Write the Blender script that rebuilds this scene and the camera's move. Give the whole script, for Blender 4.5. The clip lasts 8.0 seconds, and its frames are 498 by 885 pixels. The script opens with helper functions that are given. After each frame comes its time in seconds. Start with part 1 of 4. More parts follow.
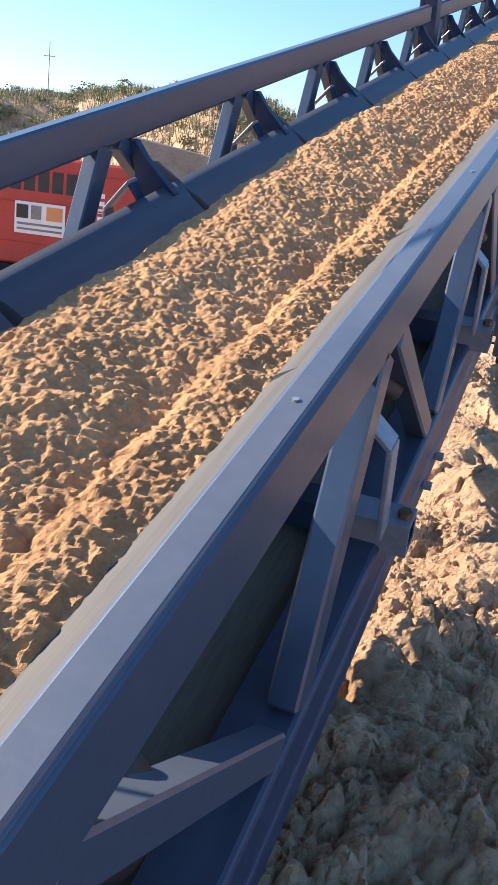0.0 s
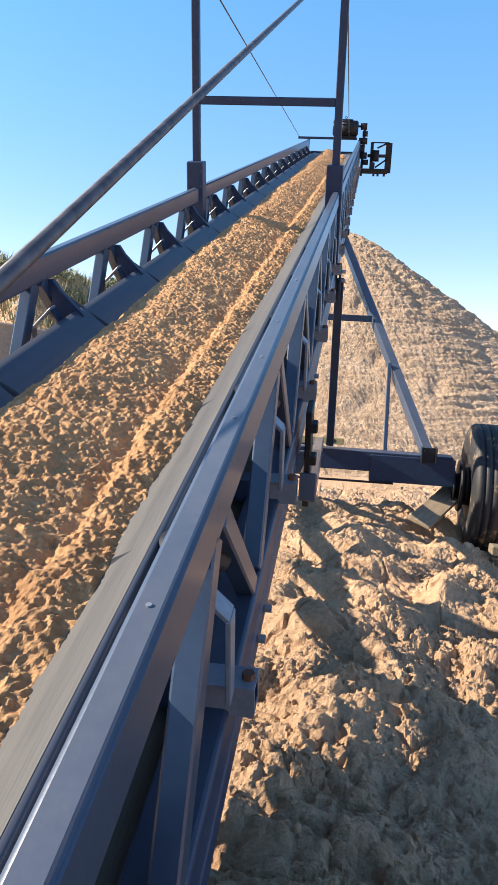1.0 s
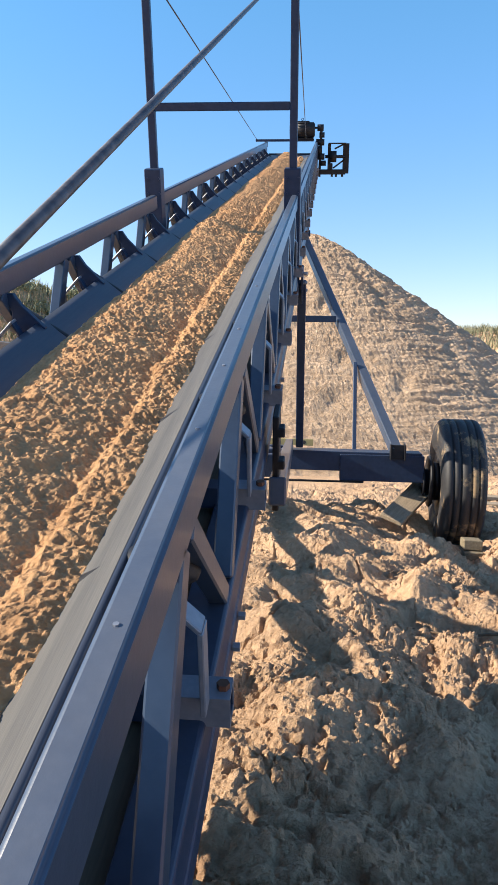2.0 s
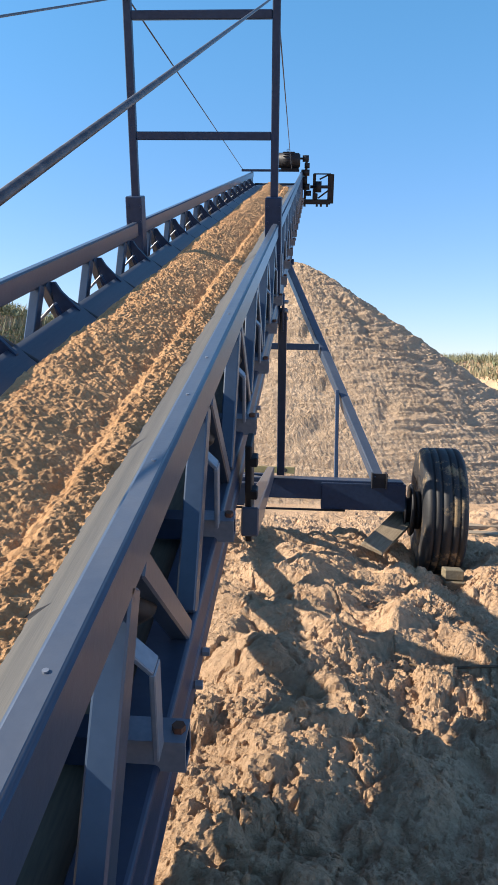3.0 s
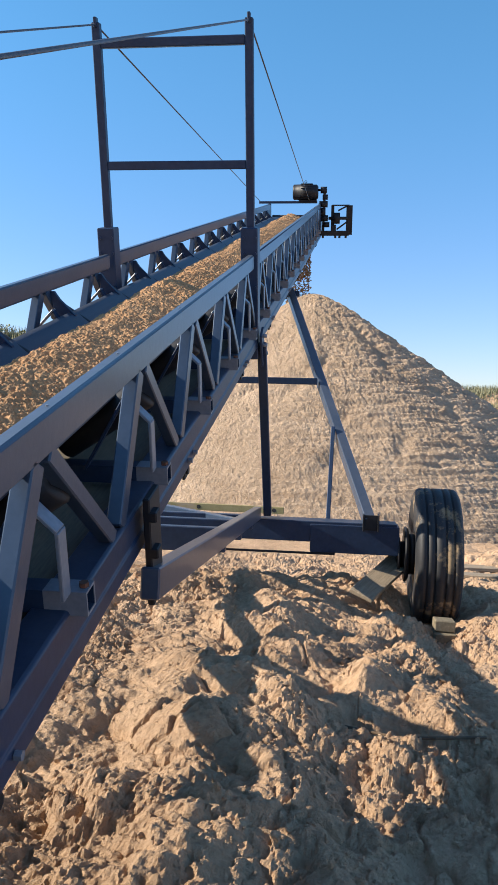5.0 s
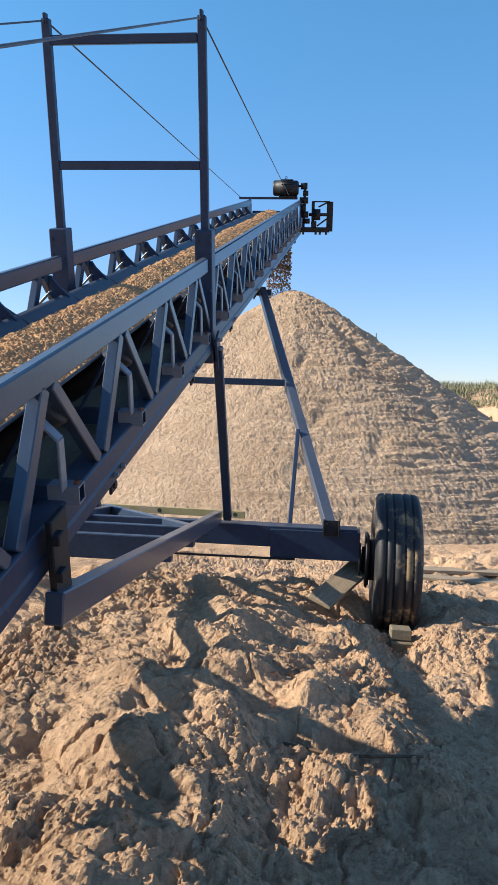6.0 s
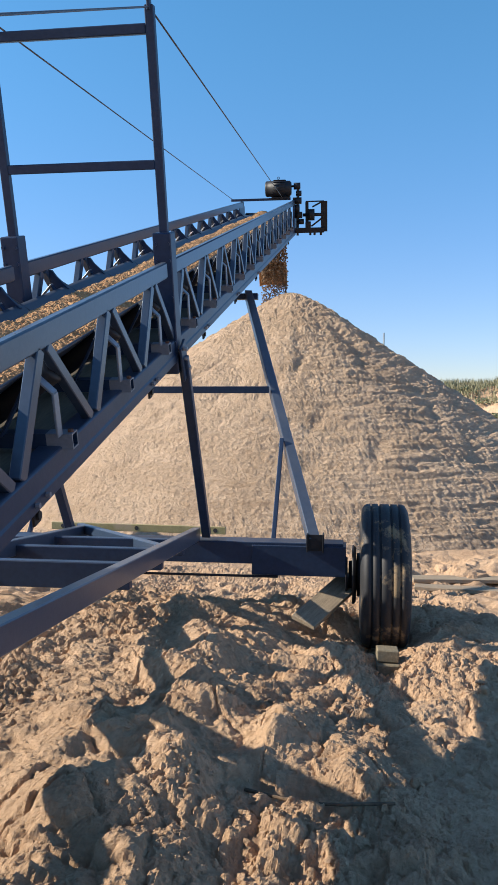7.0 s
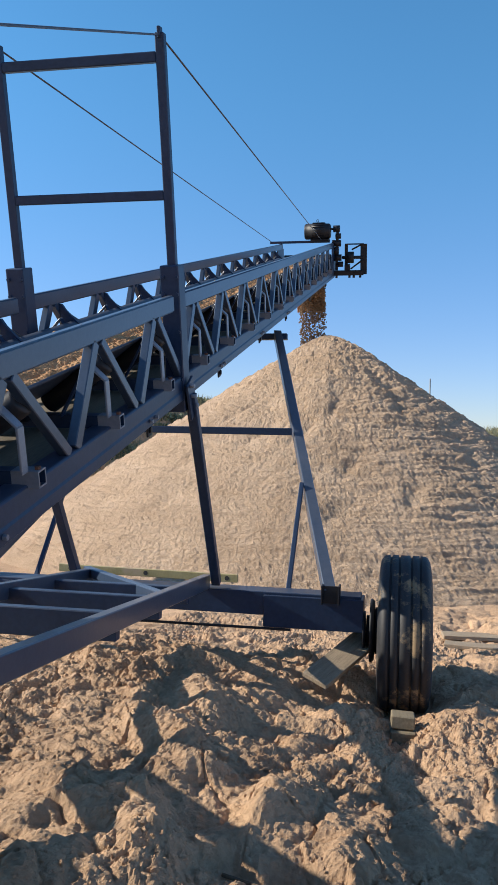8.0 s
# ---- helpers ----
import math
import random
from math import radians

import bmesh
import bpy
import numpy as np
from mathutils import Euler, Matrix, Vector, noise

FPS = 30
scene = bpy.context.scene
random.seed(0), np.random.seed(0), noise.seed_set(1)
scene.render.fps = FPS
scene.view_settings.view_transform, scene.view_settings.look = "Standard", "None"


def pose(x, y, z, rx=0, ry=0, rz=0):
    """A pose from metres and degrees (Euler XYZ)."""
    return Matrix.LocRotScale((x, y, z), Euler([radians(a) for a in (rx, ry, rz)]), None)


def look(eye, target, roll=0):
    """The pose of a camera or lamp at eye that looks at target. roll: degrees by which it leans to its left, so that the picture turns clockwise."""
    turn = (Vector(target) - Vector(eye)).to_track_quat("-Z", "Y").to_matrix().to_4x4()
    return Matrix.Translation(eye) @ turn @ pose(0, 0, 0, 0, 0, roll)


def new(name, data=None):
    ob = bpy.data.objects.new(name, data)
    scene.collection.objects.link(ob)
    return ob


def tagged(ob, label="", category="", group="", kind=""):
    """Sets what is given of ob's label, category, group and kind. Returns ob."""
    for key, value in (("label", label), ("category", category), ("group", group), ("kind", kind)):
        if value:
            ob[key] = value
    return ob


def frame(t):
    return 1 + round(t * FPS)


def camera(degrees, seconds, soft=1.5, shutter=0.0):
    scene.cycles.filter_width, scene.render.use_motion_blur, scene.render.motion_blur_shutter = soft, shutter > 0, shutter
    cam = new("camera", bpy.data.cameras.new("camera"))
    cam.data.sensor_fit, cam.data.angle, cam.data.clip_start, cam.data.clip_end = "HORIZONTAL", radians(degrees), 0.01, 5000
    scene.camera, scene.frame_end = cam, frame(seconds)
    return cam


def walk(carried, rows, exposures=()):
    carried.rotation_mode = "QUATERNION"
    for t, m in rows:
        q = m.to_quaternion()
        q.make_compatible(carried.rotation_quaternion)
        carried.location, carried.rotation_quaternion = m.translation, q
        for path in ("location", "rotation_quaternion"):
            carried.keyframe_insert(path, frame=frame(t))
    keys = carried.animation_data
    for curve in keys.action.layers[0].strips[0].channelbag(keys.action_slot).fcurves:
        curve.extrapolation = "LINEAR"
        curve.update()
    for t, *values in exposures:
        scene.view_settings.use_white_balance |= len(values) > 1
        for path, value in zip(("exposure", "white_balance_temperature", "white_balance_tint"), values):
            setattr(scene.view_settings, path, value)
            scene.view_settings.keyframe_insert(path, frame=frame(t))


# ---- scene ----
cam = camera(34.8, 8.0, soft=0.75)
PATH = [
    (0, (0.248, -0.268, 1.83), (-0.403, 1.516, 1.204), 7.4),
    (0.1, (0.246, -0.284, 1.84), (-0.347, 1.539, 1.271), 6.6),
    (0.2, (0.242, -0.288, 1.849), (-0.300, 1.571, 1.345), 5.4),
    (0.3, (0.239, -0.306, 1.862), (-0.240, 1.585, 1.422), 4.7),
    (0.4, (0.236, -0.322, 1.873), (-0.179, 1.598, 1.498), 4.3),
    (0.5, (0.234, -0.335, 1.886), (-0.119, 1.607, 1.564), 4.4),
    (1, (0.23, -0.364, 1.918), (-0.018, 1.606, 1.675), 3.2),
    (1.5, (0.236, -0.364, 1.925), (0.028, 1.611, 1.687), 1.5),
    (3, (0.286, -0.318, 1.936), (0.141, 1.67, 1.77), 1.4),
    (3.5, (0.371, -0.172, 1.934), (0.156, 1.815, 1.849), 1.4),
    (4, (0.447, -0.065, 1.956), (0.194, 1.918, 1.879), 1.5),
    (4.2, (0.471, -0.054, 1.95), (0.219, 1.928, 1.873), 1.4),
    (5.3, (0.778, 0.02, 2.04), (0.54, 2.003, 1.94), 1.6),
    (5.5, (0.832, 0.026, 2.071), (0.599, 2.01, 1.967), 1.6),
    (6, (0.915, 0.116, 2.08), (0.694, 2.101, 1.971), 1.9),
    (6.5, (1.046, 0.362, 2.101), (0.821, 2.347, 1.989), 1.9),
    (7, (1.16, 0.46, 2.132), (0.902, 2.441, 2.031), 0.1),
    (7.5, (1.259, 0.607, 2.153), (0.912, 2.576, 2.118), 0.5),
    (8, (1.347, 0.774, 2.12), (0.972, 2.739, 2.127), 1.3),
]
walk(cam, [(t, look(eye, target, roll)) for t, eye, target, roll in PATH],
     exposures=[(0, 1.26, 7100, 16), (0.5, 1.18, 7150, 15), (1, 1.08, 7300, 13), (2, 0.93, 7150, 11), (3.5, 0.74, 6950, 10), (6.5, 0.64, 6800, 9), (8, 0.46, 6700, 9)])

# ---------------------------------------------------------------- light
SUN_TO = Vector((-1.70, -0.15, 1.0)).normalized()
world = bpy.data.worlds.new("sky")
scene.world = world
world.use_nodes = True
wn = world.node_tree.nodes
wl = world.node_tree.links
sky = wn.new("ShaderNodeTexSky")
sky.sky_type = 'NISHITA'
sky.sun_disc = False
sky.sun_elevation = math.asin(SUN_TO.z)
sky.sun_rotation = math.atan2(SUN_TO.x, SUN_TO.y)
sky.altitude = 200
sky.air_density = 1.0
sky.dust_density = 0.0
sky.ozone_density = 1.0
deep = wn.new("ShaderNodeHueSaturation")
deep.inputs["Saturation"].default_value = 1.06
wl.new(sky.outputs[0], deep.inputs["Color"])
tint = wn.new("ShaderNodeMix")
tint.data_type, tint.blend_type = 'RGBA', 'MULTIPLY'
tint.inputs["Factor"].default_value = 1.0
where = wn.new("ShaderNodeTexCoord")
axes = wn.new("ShaderNodeSeparateXYZ")
wl.new(where.outputs["Generated"], axes.inputs[0])
haze = wn.new("ShaderNodeValToRGB")
haze.color_ramp.interpolation = 'EASE'
haze.color_ramp.elements[0].position, haze.color_ramp.elements[0].color = 0.0, (0.52, 0.60, 0.90, 1)
haze.color_ramp.elements[1].position, haze.color_ramp.elements[1].color = 0.50, (0.47, 0.93, 1.14, 1)
zenith = haze.color_ramp.elements.new(1.0)
zenith.color = (0.95, 0.90, 1.0, 1)
wl.new(axes.outputs[2], haze.inputs[0])
wl.new(haze.outputs[0], tint.inputs[7])
wl.new(deep.outputs[0], tint.inputs[6])
wl.new(tint.outputs[2], wn["Background"].inputs[0])
wn["Background"].inputs[1].default_value = 0.130
sun = new("sun", bpy.data.lights.new("sun", 'SUN'))
sun.data.energy = 5.0
sun.data.angle = radians(0.55)
sun.data.color = (1.0, 0.93, 0.82)
sun.matrix_world = look((0, 0, 30), Vector((0, 0, 30)) - SUN_TO)


# ---------------------------------------------------------------- materials
def material(name, dark, light, rough=0.5, scale=6.0, fine=60.0, bump=0.0, bump_scale=80.0, metallic=0.0,
             coat=0.0, spots=None, spot_at=0.62, spot_scale=3.0, stretch=(1, 1, 1), space="Object", vary=0.0, spec=0.5, coarse=0.0, dust=0.0):
    m = bpy.data.materials.new(name)
    m.use_nodes = True
    nt = m.node_tree
    n, l = nt.nodes, nt.links
    b = n["Principled BSDF"]
    tc = n.new("ShaderNodeTexCoord")
    mp = n.new("ShaderNodeMapping")
    mp.inputs["Scale"].default_value = stretch
    l.new(tc.outputs[space], mp.inputs[0])
    big = n.new("ShaderNodeTexNoise")
    big.inputs["Scale"].default_value = scale
    big.inputs["Detail"].default_value = 6
    big.inputs["Roughness"].default_value = 0.62
    small = n.new("ShaderNodeTexNoise")
    small.inputs["Scale"].default_value = fine
    small.inputs["Detail"].default_value = 4
    for t in (big, small):
        l.new(mp.outputs[0], t.inputs[0])
    mixf = n.new("ShaderNodeMath")
    mixf.operation = 'ADD'
    h1 = n.new("ShaderNodeMath")
    h1.operation = 'MULTIPLY'
    h1.inputs[1].default_value = 0.62
    h2 = n.new("ShaderNodeMath")
    h2.operation = 'MULTIPLY'
    h2.inputs[1].default_value = 0.38
    l.new(big.outputs[0], h1.inputs[0])
    l.new(small.outputs[0], h2.inputs[0])
    l.new(h1.outputs[0], mixf.inputs[0])
    l.new(h2.outputs[0], mixf.inputs[1])
    fac = mixf.outputs[0]
    if vary:
        oi = n.new("ShaderNodeObjectInfo")
        vm = n.new("ShaderNodeMath")
        vm.operation = 'MULTIPLY_ADD'
        vm.inputs[1].default_value = vary
        vm.inputs[2].default_value = -vary / 2
        l.new(oi.outputs["Random"], vm.inputs[0])
        va = n.new("ShaderNodeMath")
        va.operation = 'ADD'
        l.new(vm.outputs[0], va.inputs[0])
        l.new(fac, va.inputs[1])
        fac = va.outputs[0]
    ramp = n.new("ShaderNodeValToRGB")
    ramp.color_ramp.elements[0].position = 0.33
    ramp.color_ramp.elements[1].position = 0.67
    ramp.color_ramp.elements[0].color = (*dark, 1)
    ramp.color_ramp.elements[1].color = (*light, 1)
    l.new(fac, ramp.inputs[0])
    colour = ramp.outputs[0]
    rsock = None
    if spots:
        sp = n.new("ShaderNodeTexNoise")
        sp.inputs["Scale"].default_value = spot_scale
        sp.inputs["Detail"].default_value = 9
        sp.inputs["Roughness"].default_value = 0.7
        l.new(mp.outputs[0], sp.inputs[0])
        sr = n.new("ShaderNodeMapRange")
        sr.inputs[1].default_value = spot_at
        sr.inputs[2].default_value = spot_at + 0.07
        l.new(sp.outputs[0], sr.inputs[0])
        mx = n.new("ShaderNodeMix")
        mx.data_type = 'RGBA'
        l.new(sr.outputs[0], mx.inputs["Factor"])
        l.new(colour, mx.inputs[6])
        mx.inputs[7].default_value = (*spots, 1)
        colour = mx.outputs[2]
        rr = n.new("ShaderNodeMapRange")
        rr.inputs[3].default_value = rough
        rr.inputs[4].default_value = 0.9
        l.new(sr.outputs[0], rr.inputs[0])
        rsock = rr.outputs[0]
    if dust:
        # fine sand settled on level faces, with some sky sheen put into the same pale colour
        geo = n.new("ShaderNodeNewGeometry")
        up = n.new("ShaderNodeSeparateXYZ")
        l.new(geo.outputs["Normal"], up.inputs[0])
        flat = n.new("ShaderNodeMapRange")
        flat.inputs[1].default_value, flat.inputs[2].default_value = 0.55, 0.95
        flat.inputs[4].default_value = dust
        l.new(up.outputs[2], flat.inputs[0])
        patch = n.new("ShaderNodeTexNoise")
        patch.inputs["Scale"].default_value = 3.0
        patch.inputs["Detail"].default_value = 8
        patch.inputs["Roughness"].default_value = 0.7
        l.new(mp.outputs[0], patch.inputs[0])
        thick = n.new("ShaderNodeMapRange")
        thick.inputs[1].default_value, thick.inputs[2].default_value, thick.inputs[3].default_value = 0.3, 0.65, 0.35
        l.new(patch.outputs[0], thick.inputs[0])
        amount = n.new("ShaderNodeMath")
        amount.operation = 'MULTIPLY'
        l.new(flat.outputs[0], amount.inputs[0])
        l.new(thick.outputs[0], amount.inputs[1])
        film = n.new("ShaderNodeMix")
        film.data_type = 'RGBA'
        l.new(amount.outputs[0], film.inputs["Factor"])
        l.new(colour, film.inputs[6])
        film.inputs[7].default_value = (0.40, 0.36, 0.30, 1)
        colour = film.outputs[2]
    l.new(colour, b.inputs["Base Color"])
    if rsock:
        l.new(rsock, b.inputs["Roughness"])
    else:
        rm = n.new("ShaderNodeMapRange")
        rm.inputs[3].default_value = max(0.02, rough - 0.1)
        rm.inputs[4].default_value = min(1.0, rough + 0.1)
        l.new(big.outputs[0], rm.inputs[0])
        l.new(rm.outputs[0], b.inputs["Roughness"])
    b.inputs["Metallic"].default_value = metallic
    b.inputs["Coat Weight"].default_value = coat
    b.inputs["Coat Roughness"].default_value = 0.145
    b.inputs["Specular IOR Level"].default_value = spec
    if bump:
        bt = n.new("ShaderNodeTexNoise")
        bt.inputs["Scale"].default_value = bump_scale
        bt.inputs["Detail"].default_value = 6
        bt.inputs["Roughness"].default_value = 0.65
        l.new(mp.outputs[0], bt.inputs[0])
        bp = n.new("ShaderNodeBump")
        bp.inputs["Strength"].default_value = bump
        bp.inputs["Distance"].default_value = 1.2 / bump_scale
        l.new(bt.outputs[0], bp.inputs["Height"])
        if coarse:
            ct = n.new("ShaderNodeTexNoise")
            ct.inputs["Scale"].default_value = coarse
            ct.inputs["Detail"].default_value = 8
            ct.inputs["Roughness"].default_value = 0.7
            l.new(mp.outputs[0], ct.inputs[0])
            cb = n.new("ShaderNodeBump")
            cb.inputs["Strength"].default_value = 0.8
            cb.inputs["Distance"].default_value = 0.9 / coarse
            l.new(ct.outputs[0], cb.inputs["Height"])
            l.new(cb.outputs[0], bp.inputs["Normal"])
        l.new(bp.outputs[0], b.inputs["Normal"])
    return m


NAVY = material("navy_paint", (0.010, 0.026, 0.062), (0.020, 0.042, 0.092), rough=0.40, scale=2.5, fine=40, bump=0.03, bump_scale=30,
                coat=0.0, spec=0.32, spots=(0.22, 0.17, 0.11), spot_at=0.72, spot_scale=7, dust=0.10)
RAIL = material("rail_paint", (0.026, 0.047, 0.086), (0.043, 0.069, 0.116), rough=0.36, scale=2.0, fine=45, bump=0.03, bump_scale=26,
                coat=0.22, spec=0.42, spots=(0.30, 0.22, 0.14), spot_at=0.70, spot_scale=9, dust=0.17)
GREY = material("grey_painted_steel", (0.16, 0.18, 0.22), (0.26, 0.28, 0.32), rough=0.38, scale=5, fine=60, bump=0.03, bump_scale=40,
                metallic=0.2, spots=(0.30, 0.19, 0.11), spot_at=0.70, spot_scale=9)
BLACK = material("black_steel", (0.008, 0.009, 0.012), (0.018, 0.019, 0.024), spec=0.3, rough=0.5, scale=6, fine=50, bump=0.03, bump_scale=40)
BELT = material("belt_rubber", (0.026, 0.038, 0.066), (0.060, 0.072, 0.098), rough=0.45, scale=3, fine=90, bump=0.05, bump_scale=120,
                spots=(0.20, 0.18, 0.15), spot_at=0.64, spot_scale=4, stretch=(8, 0.2, 8))
DUSTY = material("dusty_rubber", (0.10, 0.085, 0.065), (0.22, 0.18, 0.13), rough=0.75, scale=2, fine=50, stretch=(3, 0.3, 3))
# dusty rubber of the right wing, with sunlight put into its paler colour
LIT_DUST = material("sunlit_grey_dust", (0.046, 0.048, 0.052), (0.110, 0.106, 0.098), rough=0.7, scale=3, fine=60, bump=0.1, bump_scale=90, stretch=(6, 0.15, 6),
                spots=(0.22, 0.205, 0.175), spot_at=0.66, spot_scale=5)
TYRE = material("tyre_rubber", (0.012, 0.013, 0.016), (0.030, 0.030, 0.033), rough=0.62, scale=5, fine=60, bump=0.08, bump_scale=70,
                spots=(0.27, 0.19, 0.11), spot_at=0.53, spot_scale=3.6)
WOOD = material("weathered_wood", (0.20, 0.15, 0.10), (0.42, 0.33, 0.23), rough=0.85, scale=5, fine=60, bump=0.3, bump_scale=50,
                stretch=(10, 1, 10), spots=(0.45, 0.32, 0.19), spot_at=0.62, spot_scale=4)
RED = material("red_paint", (0.36, 0.035, 0.025), (0.50, 0.055, 0.035), rough=0.45, scale=1.5, fine=30, bump=0.03, bump_scale=20,
               spots=(0.45, 0.25, 0.16), spot_at=0.68, spot_scale=3)
WHITE = material("white_panel", (0.70, 0.68, 0.64), (0.82, 0.80, 0.77), rough=0.5)
CHARCOAL = material("charcoal_print", (0.02, 0.02, 0.02), (0.045, 0.04, 0.04), rough=0.6)
ORANGE = material("orange_print", (0.62, 0.24, 0.08), (0.72, 0.30, 0.12), rough=0.5)
HOPPER = material("dull_grey_steel", (0.13, 0.13, 0.13), (0.27, 0.26, 0.24), rough=0.6, scale=2, fine=30, spots=(0.33, 0.25, 0.17), spot_at=0.6)
YELLOW = material("dusty_yellow_metal", (0.30, 0.25, 0.11), (0.45, 0.37, 0.18), rough=0.5, spots=(0.45, 0.34, 0.22), spot_at=0.55)
BROWN_STRAND = material("brown_strand", (0.10, 0.065, 0.04), (0.20, 0.135, 0.085), rough=0.9, scale=20, fine=120, bump=0.4, bump_scale=90)
BLOCK = material("damp_timber", (0.13, 0.105, 0.065), (0.27, 0.22, 0.145), rough=0.85, scale=6, fine=70, bump=0.3, bump_scale=60, stretch=(10, 1, 10),
                 spots=(0.40, 0.27, 0.17), spot_at=0.62, spot_scale=6)
RUST = material("rusty_bolt", (0.08, 0.035, 0.02), (0.17, 0.07, 0.04), rough=0.8)
CABLE = material("steel_rope", (0.05, 0.055, 0.07), (0.13, 0.135, 0.15), rough=0.5, metallic=0.3, scale=30)
LOAD = material("moist_orange_sand", (0.42, 0.225, 0.108), (0.65, 0.385, 0.200), rough=0.95, scale=7, fine=110, bump=0.8, bump_scale=300, spec=0.15, coarse=110)
HEAP = material("pale_heap_sand", (0.50, 0.345, 0.225), (0.72, 0.525, 0.365), rough=0.95, scale=1.6, fine=40, bump=0.9, bump_scale=60, spec=0.15, coarse=30, stretch=(0.8, 0.8, 1.3))
SOIL = material("churned_sand", (0.41, 0.262, 0.162), (0.73, 0.495, 0.318), rough=0.95, scale=1.3, fine=36, bump=1.0, bump_scale=90, coarse=30,
                spots=(0.40, 0.25, 0.155), spot_at=0.60, spot_scale=1.1, spec=0.15)
# sand of the falling stream, darkened in colour for the shade it falls through
SHADED_SAND = material("shaded_brown_sand", (0.13, 0.09, 0.06), (0.30, 0.21, 0.14), rough=0.95, scale=9, fine=80, bump=0.6, bump_scale=120, spec=0.15)
GRASS = material("dry_grass", (0.17, 0.165, 0.085), (0.36, 0.33, 0.20), rough=0.8, scale=0.6, fine=5)
BUSH = material("grey_green_leaf", (0.10, 0.125, 0.06), (0.22, 0.24, 0.13), rough=0.7, scale=0.8, fine=6)


# ---------------------------------------------------------------- mesh helpers
def part(name, bm, mat, parent=None, label=""):
    me = bpy.data.meshes.new(name)
    bm.normal_update()
    bm.to_mesh(me)
    bm.free()
    return from_mesh(name, me, mat, parent, label)


def from_mesh(name, me, mat=None, parent=None, label="", m=None):
    if mat and not me.materials:
        me.materials.append(mat)
    ob = new(name, me)
    if parent:
        ob.parent = parent
    if m is not None:
        ob.matrix_basis = m
    if label:
        ob["label"] = label
    return ob


def group(name, m=None, parent=None):
    ob = new(name)
    ob.empty_display_size = 0.1
    if parent:
        ob.parent = parent
    if m is not None:
        ob.matrix_basis = m
    return ob


def add_box(bm, size, m=Matrix(), bevel=0.003):
    g = bmesh.ops.create_cube(bm, size=1.0, matrix=m @ Matrix.Diagonal((*size, 1)))
    if bevel:
        edges = list({e for v in g["verts"] for e in v.link_edges})
        bmesh.ops.bevel(bm, geom=edges, offset=bevel, segments=1, affect='EDGES', clamp_overlap=True)


def span(p, q, roll_up=(0, 0, 1)):
    """The pose at the middle of p and q whose y axis runs from p to q."""
    p, q = Vector(p), Vector(q)
    y = (q - p).normalized()
    x = y.cross(Vector(roll_up)).normalized()
    z = x.cross(y)
    m = Matrix((x, y, z)).transposed().to_4x4()
    m.translation = (p + q) / 2
    return m, (q - p).length


def beam(p, q, w, h, up=(0, 0, 1), bevel=0.004, bm=None):
    bm = bm or bmesh.new()
    m, length = span(p, q, up)
    add_box(bm, (w, length, h), m, bevel)
    return bm


def add_tube(bm, p, q, w, h, wall=0.005, up=(0, 0, 1)):
    """An open-ended rectangular tube."""
    m, length = span(p, q, up)
    rings = []
    for y in (-length / 2, length / 2):
        for s in (0, wall):
            rings.append([bm.verts.new(m @ Vector((x * (w / 2 - s), y, z * (h / 2 - s)))) for x, z in ((-1, -1), (1, -1), (1, 1), (-1, 1))])
    o0, i0, o1, i1 = rings
    for k in range(4):
        j = (k + 1) % 4
        bm.faces.new((o0[j], o0[k], o1[k], o1[j]))
        bm.faces.new((i0[k], i0[j], i1[j], i1[k]))
        bm.faces.new((o0[k], o0[j], i0[j], i0[k]))
        bm.faces.new((o1[j], o1[k], i1[k], i1[j]))
    bmesh.ops.recalc_face_normals(bm, faces=bm.faces[:])


def add_rod(bm, p, q, r, n=12, r2=None):
    p, q = Vector(p), Vector(q)
    m, length = span(p, q, (0, 0, 1) if abs((q - p).normalized().z) < 0.95 else (1, 0, 0))
    bmesh.ops.create_cone(bm, cap_ends=True, segments=n, radius1=r, radius2=r if r2 is None else r2, depth=length,
                          matrix=m @ Matrix.Rotation(radians(-90), 4, 'X'))


def rod(p, q, r, n=12):
    bm = bmesh.new()
    add_rod(bm, p, q, r, n)
    for f in bm.faces:
        f.smooth = len(f.verts) == 4
    return bm


def lathe(profile, n=48):
    """A solid turned about the x axis from (x, radius) pairs."""
    bm = bmesh.new()
    rings = []
    for x, r in profile:
        rings.append([bm.verts.new((x, r * math.cos(2 * math.pi * k / n), r * math.sin(2 * math.pi * k / n))) for k in range(n)])
    for a, b in zip(rings, rings[1:]):
        for k in range(n):
            bm.faces.new((a[k], a[(k + 1) % n], b[(k + 1) % n], b[k])).smooth = True
    bm.faces.new(rings[0][::-1])
    bm.faces.new(rings[-1])
    bmesh.ops.recalc_face_normals(bm, faces=bm.faces[:])
    return bm


def lattice(ix, iy, seed):
    h = (ix.astype(np.int64) * 374761393 + iy.astype(np.int64) * 668265263 + seed * 974634777) & 0xFFFFFFFF
    h = ((h ^ (h >> 13)) * 1274126177) & 0xFFFFFFFF
    return ((h ^ (h >> 16)) & 0xFFFF) / 65535.0


def value_noise(x, y, seed=0):
    ix, iy = np.floor(x), np.floor(y)
    fx, fy = x - ix, y - iy
    fx, fy = fx * fx * (3 - 2 * fx), fy * fy * (3 - 2 * fy)
    a, b = lattice(ix, iy, seed), lattice(ix + 1, iy, seed)
    c, d = lattice(ix, iy + 1, seed), lattice(ix + 1, iy + 1, seed)
    return (a + (b - a) * fx) * (1 - fy) + (c + (d - c) * fx) * fy - 0.5


